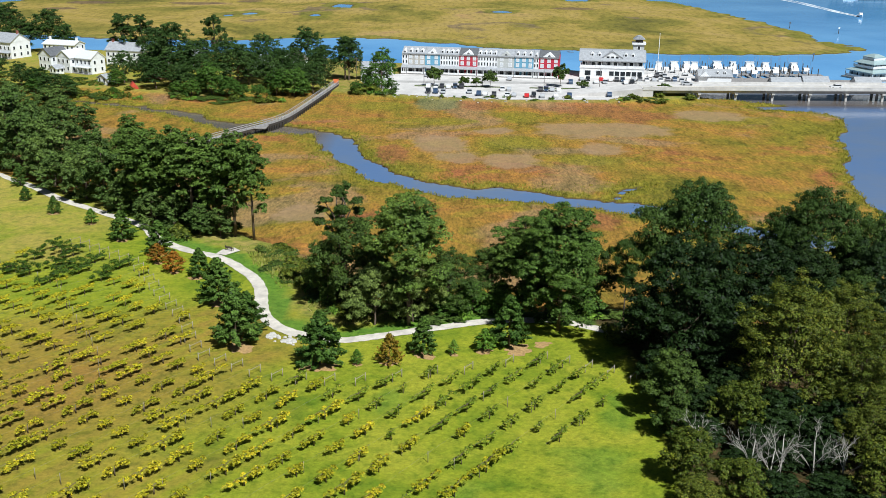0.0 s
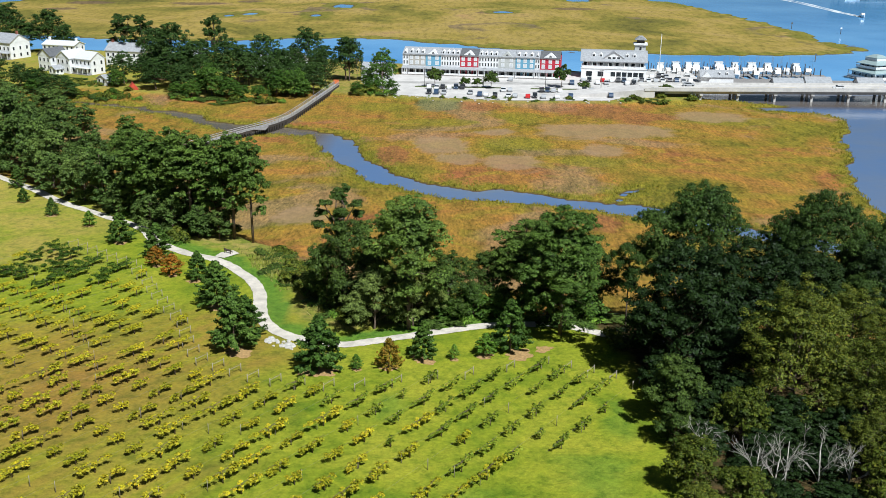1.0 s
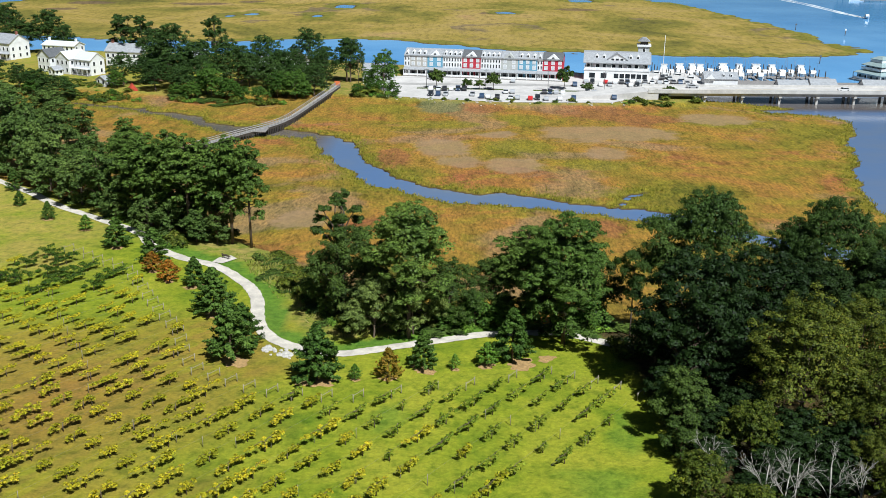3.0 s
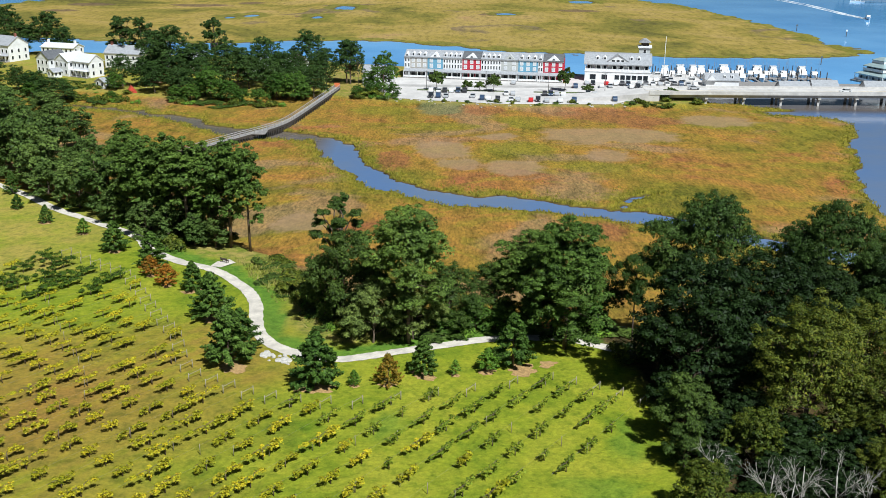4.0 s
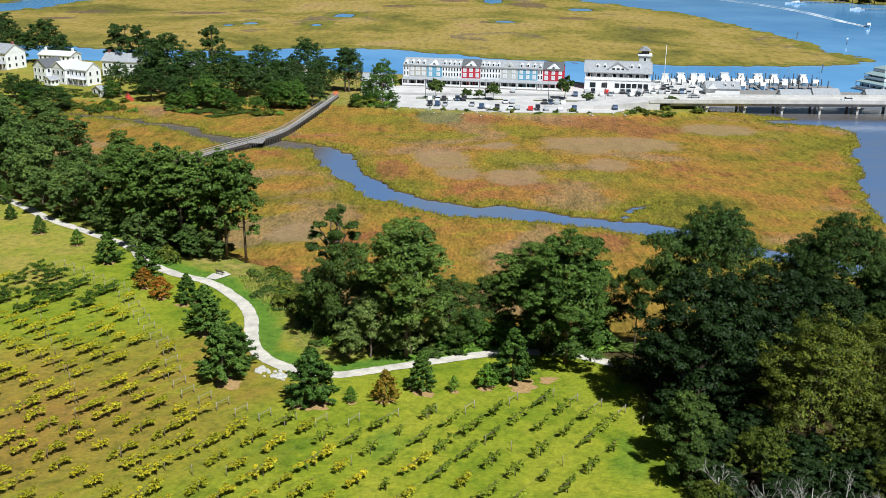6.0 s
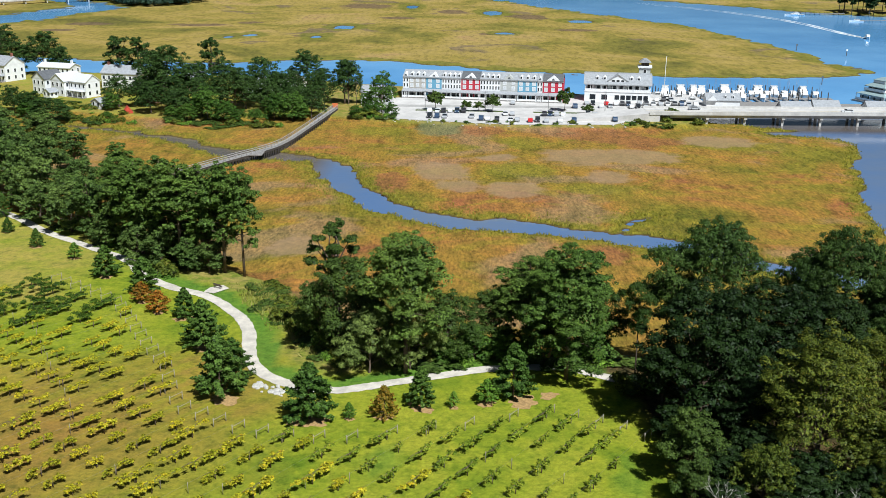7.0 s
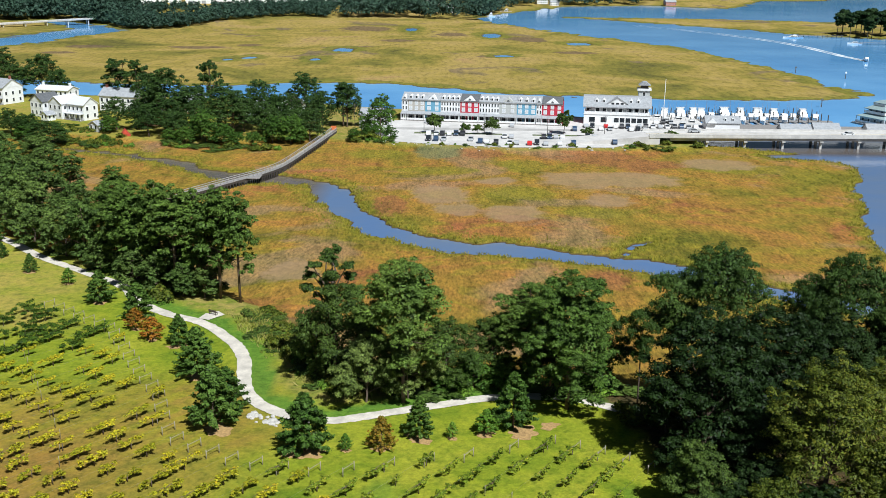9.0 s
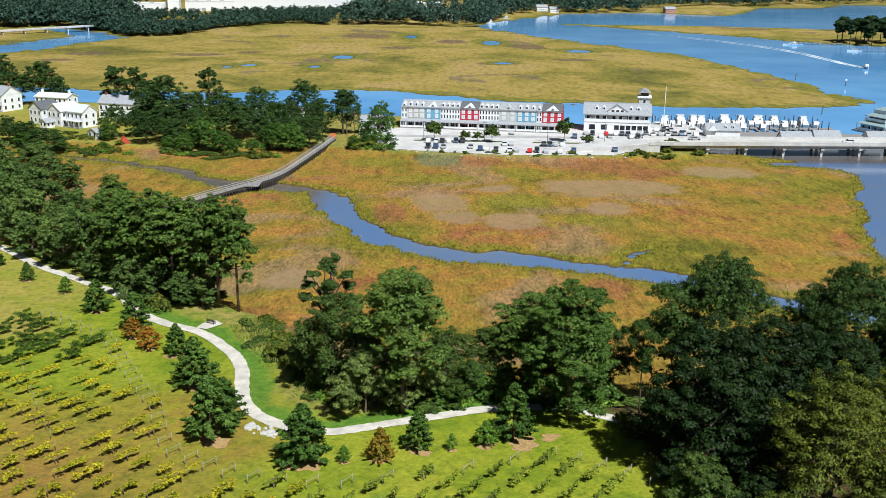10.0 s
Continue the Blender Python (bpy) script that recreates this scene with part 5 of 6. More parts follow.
def house(x, y, turn, w, d, eave, rise, wall, roof, label, along="x", porch=False, chimneys=0, base=1.7):
    """A clapboard house: walls, gabled roof, windows on every side, perhaps a porch and chimneys."""
    ob = tagged(new("house"), label, "house")
    ob.matrix_basis = pose(x, y, base, 0, 0, turn)
    part("wall", boxes((-w / 2, w / 2, -d / 2, d / 2, -0.3, eave)), wall, ob)
    part("roof", gable_roof(w, d, eave, rise, along=along), roof, ob)
    span, axis = (d, "x") if along == "x" else (w, "y")
    for s in (-1, 1):
        q = (w if along == "x" else d) / 2
        part("gable_end", prism([(-span / 2, eave), (span / 2, eave), (0, eave + rise)], axis, s * q - 0.06, s * q + 0.06), wall, ob)
    for z in ((1.0, 4.0) if eave > 4.5 else (1.0,)):
        for s, turn2 in ((-1, 0.0), (1, 180.0)):
            n = max(2, int(w / 2.4))
            for i in range(n):
                window(ob, -w / 2 + w * (i + 0.5) / n, s * d / 2 + s * 0.02, z, 0.95, 1.5, turn2)
        for s, turn2 in ((-1, -90.0), (1, 90.0)):
            n = max(2, int(d / 2.8))
            for i in range(n):
                window(ob, s * w / 2 + s * 0.02, -d / 2 + d * (i + 0.5) / n, z, 0.95, 1.5, turn2)
    if porch:
        part("porch_roof", boxes((-w / 2, w / 2, -d / 2 - 2.2, -d / 2 - 0.01, 2.7, 2.9)), roof, ob)
        part("porch_floor", boxes((-w / 2, w / 2, -d / 2 - 2.1, -d / 2 - 0.01, -0.3, 0.35)), DECK, ob)
        for i in range(4):
            cx = -w / 2 + 0.2 + (w - 0.4) * i / 3
            part("porch_column", boxes((cx - 0.1, cx + 0.1, -d / 2 - 2.05, -d / 2 - 1.85, 0.35, 2.7)), WHITE, ob)
    for i in range(chimneys):
        cx = (-1) ** i * w * 0.42
        part("chimney", boxes((cx - 0.45, cx + 0.45, -0.4, 0.4, eave, eave + rise + 1.5)), BRICK if roof is SHINGLE else WHITE, ob)
    return ob


house(-169, 437.5, -30, 7.6, 9.5, 6.4, 2.8, WHITE, DARK_SHINGLE, "white clapboard house with a dark grey gabled roof", "y")
house(-159, 432.5, -30, 8.0, 10, 6.4, 2.7, WHITE, SEAM, "white clapboard house with a white metal roof", "y")
house(-150.2, 428.6, -30, 9.6, 7.4, 6.4, 2.6, WHITE, SEAM, "gabled white wing of a clapboard house with a porch", "x", True)
house(-178, 474, -16, 17, 8, 6.0, 1.5, WHITE, SEAM, "long white house with a pale roof and two chimneys", "x", False, 2)
house(-141, 453, -14, 18, 9, 6.6, 3.0, WHITE, SHINGLE, "long white house with a grey roof and brick chimneys", "x", False, 2)
house(-127, 445, -24, 9, 8, 5.6, 2.6, WHITE, SHINGLE, "white gabled house half hidden by trees", "y")
house(-202, 472, -28, 13, 11, 7.4, 3.4, WHITE, SHINGLE, "large white house with a grey roof, dormers and porch", "x", True, 1)
house(-134, 401, -30, 5, 6, 2.6, 1.4, WHITE, SHINGLE, "small white garden shed with a grey roof", "y")
house(-163, 424, -30, 4, 4, 2.4, 1.3, WHITE, SHINGLE, "tiny white shed behind the houses", "y")
house(-119, 417, 12, 9, 8, 5.6, 2.4, plain("salmon_siding", (0.55, 0.30, 0.2)), SHINGLE, "salmon-coloured house seen through the trees", "x")
house(-109, 449, 10, 8, 8, 5.2, 2.4, plain("peach_siding", (0.6, 0.36, 0.24)), SHINGLE, "peach-coloured cottage seen between the trees", "x")
house(-78, 430, 5, 12, 9, 5.6, 2.6, WHITE, SHINGLE, "white house among shade trees near the water", "x", True)
house(-67, 447, -8, 11, 9, 4.6, 2.8, WHITE, plain("brown_shingle", (0.2, 0.15, 0.12), 0.9), "white bungalow with a brown roof by the water", "y")
house(-28, 420, -6, 12, 8, 4.8, 2.2, SIDING["pale grey"], SHINGLE, "pale grey waterfront building beside the car park", "x")
tent = tagged(new("red_canopy"), "bright red canopy on a lawn behind the trees", "canopy")
part("cover", prism([(-2, 0), (2, 0), (0, 2.6)], "y", -2.2, 2.2), plain("red_fabric", (0.6, 0.08, 0.04), 0.8), tent)
tent.matrix_basis = pose(-121, 391, 1.75, 0, 0, 20)

# car park
lot_pts = [(-22, 386), (-5, 381), (23, 375.5), (62, 377.5), (80, 397), (90, 414), (92, 424), (88, 436), (58, 446), (50, 446), (50, 423), (-18, 433.5), (-30, 432), (-34, 412)]
lot = bmesh.new()
lot.faces.new([lot.verts.new((x, y, 1.78)) for x, y in lot_pts])
tagged(part("car_park", lot, ASPHALT_PALE, None), "sun-bleached pale concrete car park in front of the townhouses", "car park", kind="structure")
GRASS = plain("verge_grass", (0.10, 0.13, 0.03), 0.95, vary=0.35, scale=0.8, relief=0.5)
for x0, x1, y in ((-12, 24, 402.5), (34, 66, 402)):
    strip = tagged(new("planting_strip"), "narrow grass strip with a kerb between the parking rows", "planting strip", kind="structure")
    strip.matrix_basis = pose(0, y, 1.78, 0, 0, -2)
    part("kerb", boxes((x0, x1, -1.4, 1.4, 0, 0.14)), CONCRETE, strip)
    part("grass", boxes((x0 + 0.2, x1 - 0.2, -1.2, 1.2, 0, 0.18)), GRASS, strip)
ROADBED = plain("access_road", (0.44, 0.42, 0.39), 0.9, vary=0.2, scale=0.3)
bm = boxes((-21, 52, 411.0, 416.0, 1.76, 1.80))
tagged(part("access_road", bm, ROADBED, None), "worn grey access lane across the car park", "road", kind="structure")


def car_set(name, colour, label, van=False):
    """A parked car: a shaped body, dark glazing and four wheels, nose along +y."""
    paint = plain(name + "_paint", colour, 0.3, vary=0.06)
    ob = tagged(new("car"), label, "car", "parked cars")
    h = 0.35 if van else 0.0
    part("body", prism([(-2.2, 0.3), (2.2, 0.3), (2.25, 0.7), (2.0, 0.86), (0.95, 0.95), (0.4, 1.42 + h), (-1.35, 1.45 + h), (-2.0, 1.0 + h), (-2.25, 0.9)], "x", -0.87, 0.87), paint, ob)
    part("glazing", prism([(0.98, 0.97), (0.46, 1.36 + h), (-1.32, 1.38 + h), (-1.9, 1.02), (-1.7, 0.97)], "x", -0.885, 0.885), GLASS, ob)
    part("windscreen", prism([(0.97, 0.95), (1.0, 0.97), (0.45, 1.42 + h), (0.42, 1.40 + h)], "x", -0.75, 0.75), GLASS, ob)
    for sx in (-0.8, 0.8):
        for sy in (-1.4, 1.4):
            part("wheel", prism([(sy + 0.33 * math.cos(a), 0.33 + 0.33 * math.sin(a)) for a in np.linspace(0, 2 * math.pi, 11)[:-1]], "x", sx - 0.1, sx + 0.1), TYRE, ob)
    for sx in (-0.6, 0.6):
        part("headlight", boxes((sx - 0.18, sx + 0.18, 2.18, 2.27, 0.62, 0.76)), WHITE, ob)
    return ob


CARS = [car_set("white", (0.75, 0.75, 0.74), "white car parked on pale concrete"), car_set("black", (0.025, 0.026, 0.03), "black car parked on pale concrete", True), car_set("silver", (0.45, 0.46, 0.47), "silver car parked on pale concrete"),
        car_set("red", (0.55, 0.03, 0.03), "red car parked on pale concrete"), car_set("navy", (0.04, 0.07, 0.13), "dark blue car parked on pale concrete", True), car_set("van", (0.78, 0.78, 0.77), "white van parked on pale concrete", True)]
bays = [(-5.9, 388, 1), (-3.0, 388, 4), (-6.0, 399.2, 5), (-3.1, 399.4, 0), (-0.7, 399.5, 1), (1.9, 399.7, 0), (4.5, 399.8, 4), (7.0, 399.8, 1), (19.2, 382.5, 1), (24.3, 382.3, 0), (26.8, 382.4, 2), (31.6, 381.5, 3), (34.3, 382, 1), (37.5, 381, 2), (42.6, 381.2, 0), (23.0, 395, 0), (25.6, 395.1, 2), (37.9, 394.7, 1), (40.2, 394.8, 4), (42.6, 395, 2), (45.1, 394.5, 0), (54.9, 396.9, 1), (57.4, 395.8, 2), (59.8, 396, 0), (64.8, 396.3, 1), (63.4, 385, 4), (57.5, 421.5, 2), (60.0, 421, 1), (62.6, 414.5, 0), (65.5, 421, 3), (66.2, 414.8, 2), (69.3, 420.5, 0), (71.8, 420.3, 1), (74.2, 419.7, 4), (79.1, 421.5, 2), (81.6, 421, 1), (84.5, 420.5, 0), (-7.2, 428, 2), (27.3, 420.5, 2), (10.0, 388.5, 2), (47.8, 382, 4), (87.5, 421, 2), (90.3, 420.6, 0), (93.2, 420.8, 1), (96, 421, 4), (99, 420.4, 2), (88, 432, 0), (91, 432.4, 1), (94.2, 432, 2), (101.8, 420.7, 5), (74.5, 413.8, 0), (77.2, 414, 1), (80.1, 413.6, 2), (51.8, 413, 4), (68.8, 396.4, 2), (13.5, 384.2, 4), (15.9, 384, 0), (-0.2, 388, 2)]
seen_cars = set()
for i, (x, y, k) in enumerate(bays):
    m = pose(x, y, 1.79, 0, 0, (0 if i % 3 else 180) - 4 + (i * 37 % 9 - 4) * 0.6)
    if k in seen_cars:
        copy_thing(CARS[k], m)
    else:
        seen_cars.add(k)
        CARS[k].matrix_basis = m

POLE = plain("lamp_pole_metal", (0.2, 0.2, 0.2), 0.5, 0.5)
for i, (x, y) in enumerate([(15.5, 402.5), (40, 402), (62, 401), (-8, 402.6), (-35, 404), (-27, 399)]):
    lamp = tagged(new("street_lamp" if i < 4 else "utility_pole"), "tall dark lamp post with a single arm" if i < 4 else "weathered wooden utility pole with a crossarm", "lamp post" if i < 4 else "utility pole")
    h = 8 if i < 4 else 11
    child("pole", tube_mesh("pole", [[((0, 0, 0), 0.12), ((0, 0, h), 0.08)]], POLE if i < 4 else PILE), lamp)
    part("arm", boxes((-0.9, 0.9, -0.06, 0.06, h - 0.5, h - 0.35)), POLE if i < 4 else PILE, lamp)
    lamp.location = (x, y, 1.75)

# bridge
br = tagged(new("road_bridge"), "long low concrete road bridge on paired piers over the river", "bridge", kind="structure")
br.matrix_basis = pose(76, 390.8, 1.8, 0, 0, 2.2)
part("deck", boxes((0, 420, -6.2, 6.2, 2.4, 3.0)), CONCRETE, br)
part("girder", boxes((8, 420, -5.2, -4.7, 1.2, 2.4), (8, 420, -0.3, 0.3, 1.2, 2.4), (8, 420, 4.7, 5.2, 1.2, 2.4)), CONCRETE, br)
part("approach_ramp", prism([(-34, -0.05), (0, 2.96), (4, 2.96), (4, -2.2), (-34, -2.2)], "y", -6.0, 6.0), ASPHALT_PALE, br)
part("carriageway", boxes((0, 420, -5.5, 5.5, 3.0, 3.02)), ASPHALT_PALE, br)
for s in (-1, 1):
    part("parapet", boxes((0, 420, s * 5.95 - 0.2, s * 5.95 + 0.2, 3.0, 3.8)), CONCRETE, br)
part("centre_line", boxes((0, 420, -0.08, 0.08, 3.02, 3.03)), plain("yellow_line", (0.6, 0.42, 0.05)), br)
for i in range(28):
    x = 22.0 + 14.4 * i
    part("pier", boxes((x - 0.6, x + 0.6, -5.8, 5.8, 0.7, 1.2), (x - 0.4, x + 0.4, -5.0, -4.2, -3.6, 0.7), (x - 0.4, x + 0.4, -0.4, 0.4, -3.6, 0.7), (x - 0.4, x + 0.4, 4.2, 5.0, -3.6, 0.7)), CONCRETE, br)
copy_thing(CARS[0], pose(152, 391, 4.83, 0, 0, 92))
copy_thing(CARS[2], pose(95, 394, 4.83, 0, 0, -88))

# boardwalk over the creek
BOARD = plain("bleached_boards", (0.44, 0.42, 0.40), 0.9, vary=0.35, scale=2.5, relief=0.3)
DARK_PILE = plain("near_black_piling", (0.055, 0.045, 0.035), 0.9, vary=0.3)
WALK = spline([(-43.0, 402), (-44.2, 393), (-47.6, 368), (-51.2, 343), (-53.6, 332), (-57.4, 323), (-62.7, 314), (-69.3, 302), (-75, 291), (-80, 281)], 5)
bwk = tagged(new("boardwalk"), "grey weathered timber footbridge on dark piles over the creek", "footbridge", kind="structure")
d = np.gradient(WALK, axis=0)
d /= np.linalg.norm(d, axis=1)[:, None]
nrm = np.stack([-d[:, 1], d[:, 0]], 1)
for name, a, b, z0, z1, mat in (("deck", -1.0, 1.0, 2.45, 2.65, BOARD), ("handrail", -1.05, -0.9, 3.62, 3.74, BOARD), ("handrail", 0.9, 1.05, 3.62, 3.74, BOARD), ("midrail", -1.02, -0.94, 3.1, 3.22, DECK), ("midrail", 0.94, 1.02, 3.1, 3.22, DECK), ("beam", -1.04, -0.8, 1.75, 2.45, DARK_PILE), ("beam", 0.8, 1.04, 1.75, 2.45, DARK_PILE)):
    n = len(WALK)
    L, R = WALK + nrm * a, WALK + nrm * b
    verts = [(*p, z) for z in (z0, z1) for side in (L, R) for p in side]
    faces = []
    for i in range(n - 1):
        for q0, q1 in ((0, n), (3 * n, 2 * n), (2 * n, 0), (n, 3 * n)):
            faces.append((q0 + i, q0 + i + 1, q1 + i + 1, q1 + i))
    me = mesh_of(name, verts, faces, mat)
    child(name, me, bwk)
pile_me = tube_mesh("pile", [[((0, 0, -1.5), 0.21), ((0, 0, 2.5), 0.19)]], DARK_PILE, 6)
rpost_me = mesh_of("rail_post", *(lambda v: ([q.co[:] for q in v.verts], [tuple(w.index for w in f.verts) for f in v.faces]))((lambda bm: (bm.verts.index_update(), bm)[1])(boxes((-0.07, 0.07, -0.07, 0.07, 2.6, 3.75)))), DECK)
for i in range(0, len(WALK)):
    for s in (-0.95, 0.95):
        p = WALK[i] + nrm[i] * s
        child("rail_post", rpost_me, bwk).location = (*p, 0)
for i in range(len(WALK) * 2 - 1):
    p = WALK[i // 2] * 0.5 + WALK[(i + 1) // 2] * 0.5
    for s in (-0.9, 0.9):
        q = p + nrm[i // 2] * s
        child("pile", pile_me, bwk).location = (*q, 0)
part("viewing_platform", boxes((-60.4, -56.2, 316, 321.6, 2.38, 2.6)), DECK, bwk)
gate = tagged(new("orange_barrier"), "orange barrier at the town end of the boardwalk", "barrier")
part("panel", boxes((-1.1, 1.1, -0.06, 0.06, 0.4, 2.6)), plain("orange_plastic", (0.75, 0.2, 0.06)), gate)
part("foot", boxes((-0.9, -0.8, -0.3, 0.3, 0, 0.4), (0.8, 0.9, -0.3, 0.3, 0, 0.4)), POLE, gate)
gate.location = (-43.2, 402.5, 1.75)

# marina
dock = tagged(new("floating_dock"), "grey timber dock with finger piers along the river", "dock", kind="structure")
part("walkway", boxes((88, 168, 448, 451.4, 0.4, 0.75)), DECK, dock)
part("apron", boxes((108, 184, 408, 436, 0.2, 0.8)), DECK, dock)
part("service_pier", boxes((100, 160, 436, 439, 0.4, 0.75)), DECK, dock)
for i in range(18):
    x = 92 + 4.2 * i
    part("finger_pier", boxes((x - 0.6, x + 0.6, 439, 463, 0.4, 0.7)), DECK, dock)
    for y in (444, 452, 458, 464):
        child("pile", pile_me, dock).matrix_basis = pose(x + 0.7, y, 1.2) @ Matrix.Diagonal((1, 1, 0.75 + 0.25 * ((i * 7 + y) % 3), 1))
rip = tagged(new("rock_revetment"), "low bank of pale stones along the car park's marsh edge", "stones")
rr = np.random.default_rng(12)
edge = spline([(-22, 384.5), (-5, 379.5), (23, 374), (62, 376), (76, 391)], 8)
for i in range(70):
    p = edge[int(rr.integers(len(edge)))] + rr.normal(0, 1.4, 2)
    child("stone", rocks[i % 5], rip).matrix_basis = pose(p[0], p[1], ground_at(p[0], p[1]) + 0.1, 0, 0, i * 40) @ Matrix.Diagonal((1.0, 1.0, 0.8, 1))
quay = tagged(new("quay"), "pale concrete quay with parked trailers beside the marina", "quay", kind="structure")
part("slab", boxes((84, 108, 411, 452, -0.5, 1.7)), ASPHALT_PALE, quay)
HULL = plain("white_gelcoat", (0.82, 0.82, 0.80), 0.25, vary=0.05)
TEAK = plain("teak_deck", (0.5, 0.42, 0.3), 0.8)


def boat(length, label, cabin=2, dark=False):
    """A motor yacht: flared hull, deck house, flybridge, tower rails and windows; its bow points to +y."""
    ob = tagged(new("motor_boat"), label, "boat", "moored boats")
    b = length * 0.16
    n = 9
    verts, faces = [], []
    for i in range(n):
        s = i / (n - 1)
        y = (s - 0.5) * length
        w = b * (1 - max(0, (s - 0.45) / 0.55) ** 2.2)
        sheer = 1.1 + 0.7 * s * s
        verts += [(-w * 0.72, y, -0.3), (-w, y, sheer), (w, y, sheer), (w * 0.72, y, -0.3)]
    for i in range(n - 1):
        for k in range(4):
            a, c = i * 4 + k, i * 4 + (k + 1) % 4
            faces.append((a, c, c + 4, a + 4))
    faces += [(3, 2, 1, 0), tuple((n - 1) * 4 + k for k in range(4))]
    child("hull", mesh_of("hull", verts, faces, HULL if not dark else SIDING["blue"]), ob)
    part("cockpit_sole", boxes((-b * 0.8, b * 0.8, -length * 0.47, -length * 0.2, 0.9, 1.14)), TEAK, ob)
    part("deck_house", prism([(-length * 0.2, 1.1), (length * 0.2, 1.2), (length * 0.1, 2.7), (-length * 0.2, 2.7)], "x", -b * 0.75, b * 0.75), HULL, ob)
    part("cabin_glazing", prism([(-length * 0.18, 1.75), (length * 0.155, 1.75), (length * 0.11, 2.35), (-length * 0.18, 2.35)], "x", -b * 0.77, b * 0.77), GLASS, ob)
    part("cabin_door", boxes((-b * 0.55, b * 0.55, -length * 0.205, -length * 0.199, 1.2, 2.5)), GLASS, ob)
    part("transom_platform", boxes((-b * 0.7, b * 0.7, -length * 0.55, -length * 0.5, 0.15, 0.3)), TEAK, ob)
    child("rod_rack", tube_mesh("rod_rack", [[((sx * b * 0.9, -length * 0.1, 1.4), 0.05), ((sx * b * 1.25, -length * 0.25, 7.5), 0.03)] for sx in (-1, 1)], POLE, 4), ob)
    if cabin > 1:
        part("flybridge", prism([(-length * 0.2, 2.7), (length * 0.06, 2.7), (length * 0.03, 3.6), (-length * 0.2, 3.4)], "x", -b * 0.7, b * 0.7), HULL, ob)
        part("bridge_enclosure", prism([(-length * 0.14, 3.4), (length * 0.02, 3.5), (-length * 0.005, 4.55), (-length * 0.14, 4.55)], "x", -b * 0.6, b * 0.6), BLIND, ob)
        part("hard_top", boxes((-b * 0.72, b * 0.72, -length * 0.16, length * 0.0, 4.55, 4.66)), HULL, ob)
        child("tower_rail", tube_mesh("tower_rail", [[((sx * b * 0.65, sy * length, 3.2), 0.05), ((sx * b * 0.6, sy * length, 4.55), 0.05)] for sx in (-1, 1) for sy in (-0.15, -0.01)], POLE, 4), ob)
    return ob


B1, B2, B3 = boat(14, "large white sport-fishing yacht moored at the dock"), boat(11, "white cabin cruiser moored bow-on at the dock"), boat(8, "small white open boat moored at the dock", 1)
for ob, spots in ((B1, [(103.9, 470, 180), (123.8, 472, 180), (138.3, 471, 176)]), (B2, [(130.8, 471, 180), (145.2, 470, 182), (109.6, 470, 186), (112.8, 469, 172), (158, 470, 184), (96.5, 468, 170)]), (B3, [(99.5, 466, 176), (117.5, 470, 180), (127.4, 468, 180), (134.6, 468, 175), (141.6, 468, 185), (149.5, 469, 180), (153.4, 469, 170), (91.5, 462, 100), (106.8, 462, 178), (115.4, 461, 190), (163, 468, 170), (94, 455, 95), (100, 457, 92), (121, 461, 178), (147, 462, 185), (93, 447, 60), (99, 444, 75), (104, 449, 84), (137, 459, 176), (128.4, 459, 178)])):
    for i, (x, y, a) in enumerate(spots):
        m = pose(x, y - 12, 0.1, 0, 0, a) @ Matrix.Diagonal((1.1, 1.0, 1.0, 1))
        if i:
            copy_thing(ob, m)
        else:
            ob.matrix_basis = m
for i, (x, y, w, d2, z) in enumerate([(113, 424, 13.4, 8, 1.3), (143.2, 424, 11.8, 7, -1.7), (155.6, 424, 10.2, 7, -1.1), (176, 421, 10, 7, -0.8)]):
    sh = tagged(new("boat_shed"), "low white boat shed with a grey shingled roof" if i == 0 else "low dock building with a grey shingled roof", "shed")
    sh.matrix_basis = pose(x, y, z, 0, 0, -2)
    part("wall", boxes((-w / 2, w / 2, -d2 / 2, d2 / 2, -2.5, 3.0)), WHITE, sh)
    part("roof", gable_roof(w, d2, 3.0, 2.2), SHINGLE, sh)
    for s in (-1, 1):
        part("gable_end", prism([(-d2 / 2, 3.0), (d2 / 2, 3.0), (0, 5.2)], "x", s * w / 2 - 0.05, s * w / 2 + 0.05), WHITE, sh)
    if i == 0:
        part("front_gable", prism([(-w / 2, 3.0), (-w / 2 + 4, 3.0), (-w / 2 + 2, 5.1)], "y", -d2 / 2 - 1.2, 0), WHITE, sh)
        for x2 in (1.0, 4.0):
            dormer(sh, x2, -d2 / 2 + 1.0, 3.5, 1.0, WHITE)
mast = tagged(new("flagpole"), "tall white flagpole on the quay", "flagpole")
child("pole", tube_mesh("pole", [[((0, 0, 0), 0.16), ((0, 0, 18), 0.07)]], WHITE), mast)
mast.location = (92, 437, 1.7)

# tiered pavilion on the water
pav = tagged(new("pavilion"), "grey-green-roofed waterside pavilion with tiered decks and a lookout", "pavilion")
pav.matrix_basis = pose(188.5, 446, 0.3, 0, 0, 24) @ Matrix.Diagonal((0.8, 0.8, 1.05, 1))
TEAL = plain("grey_green_metal_roof", (0.34, 0.43, 0.42), 0.5, vary=0.15)


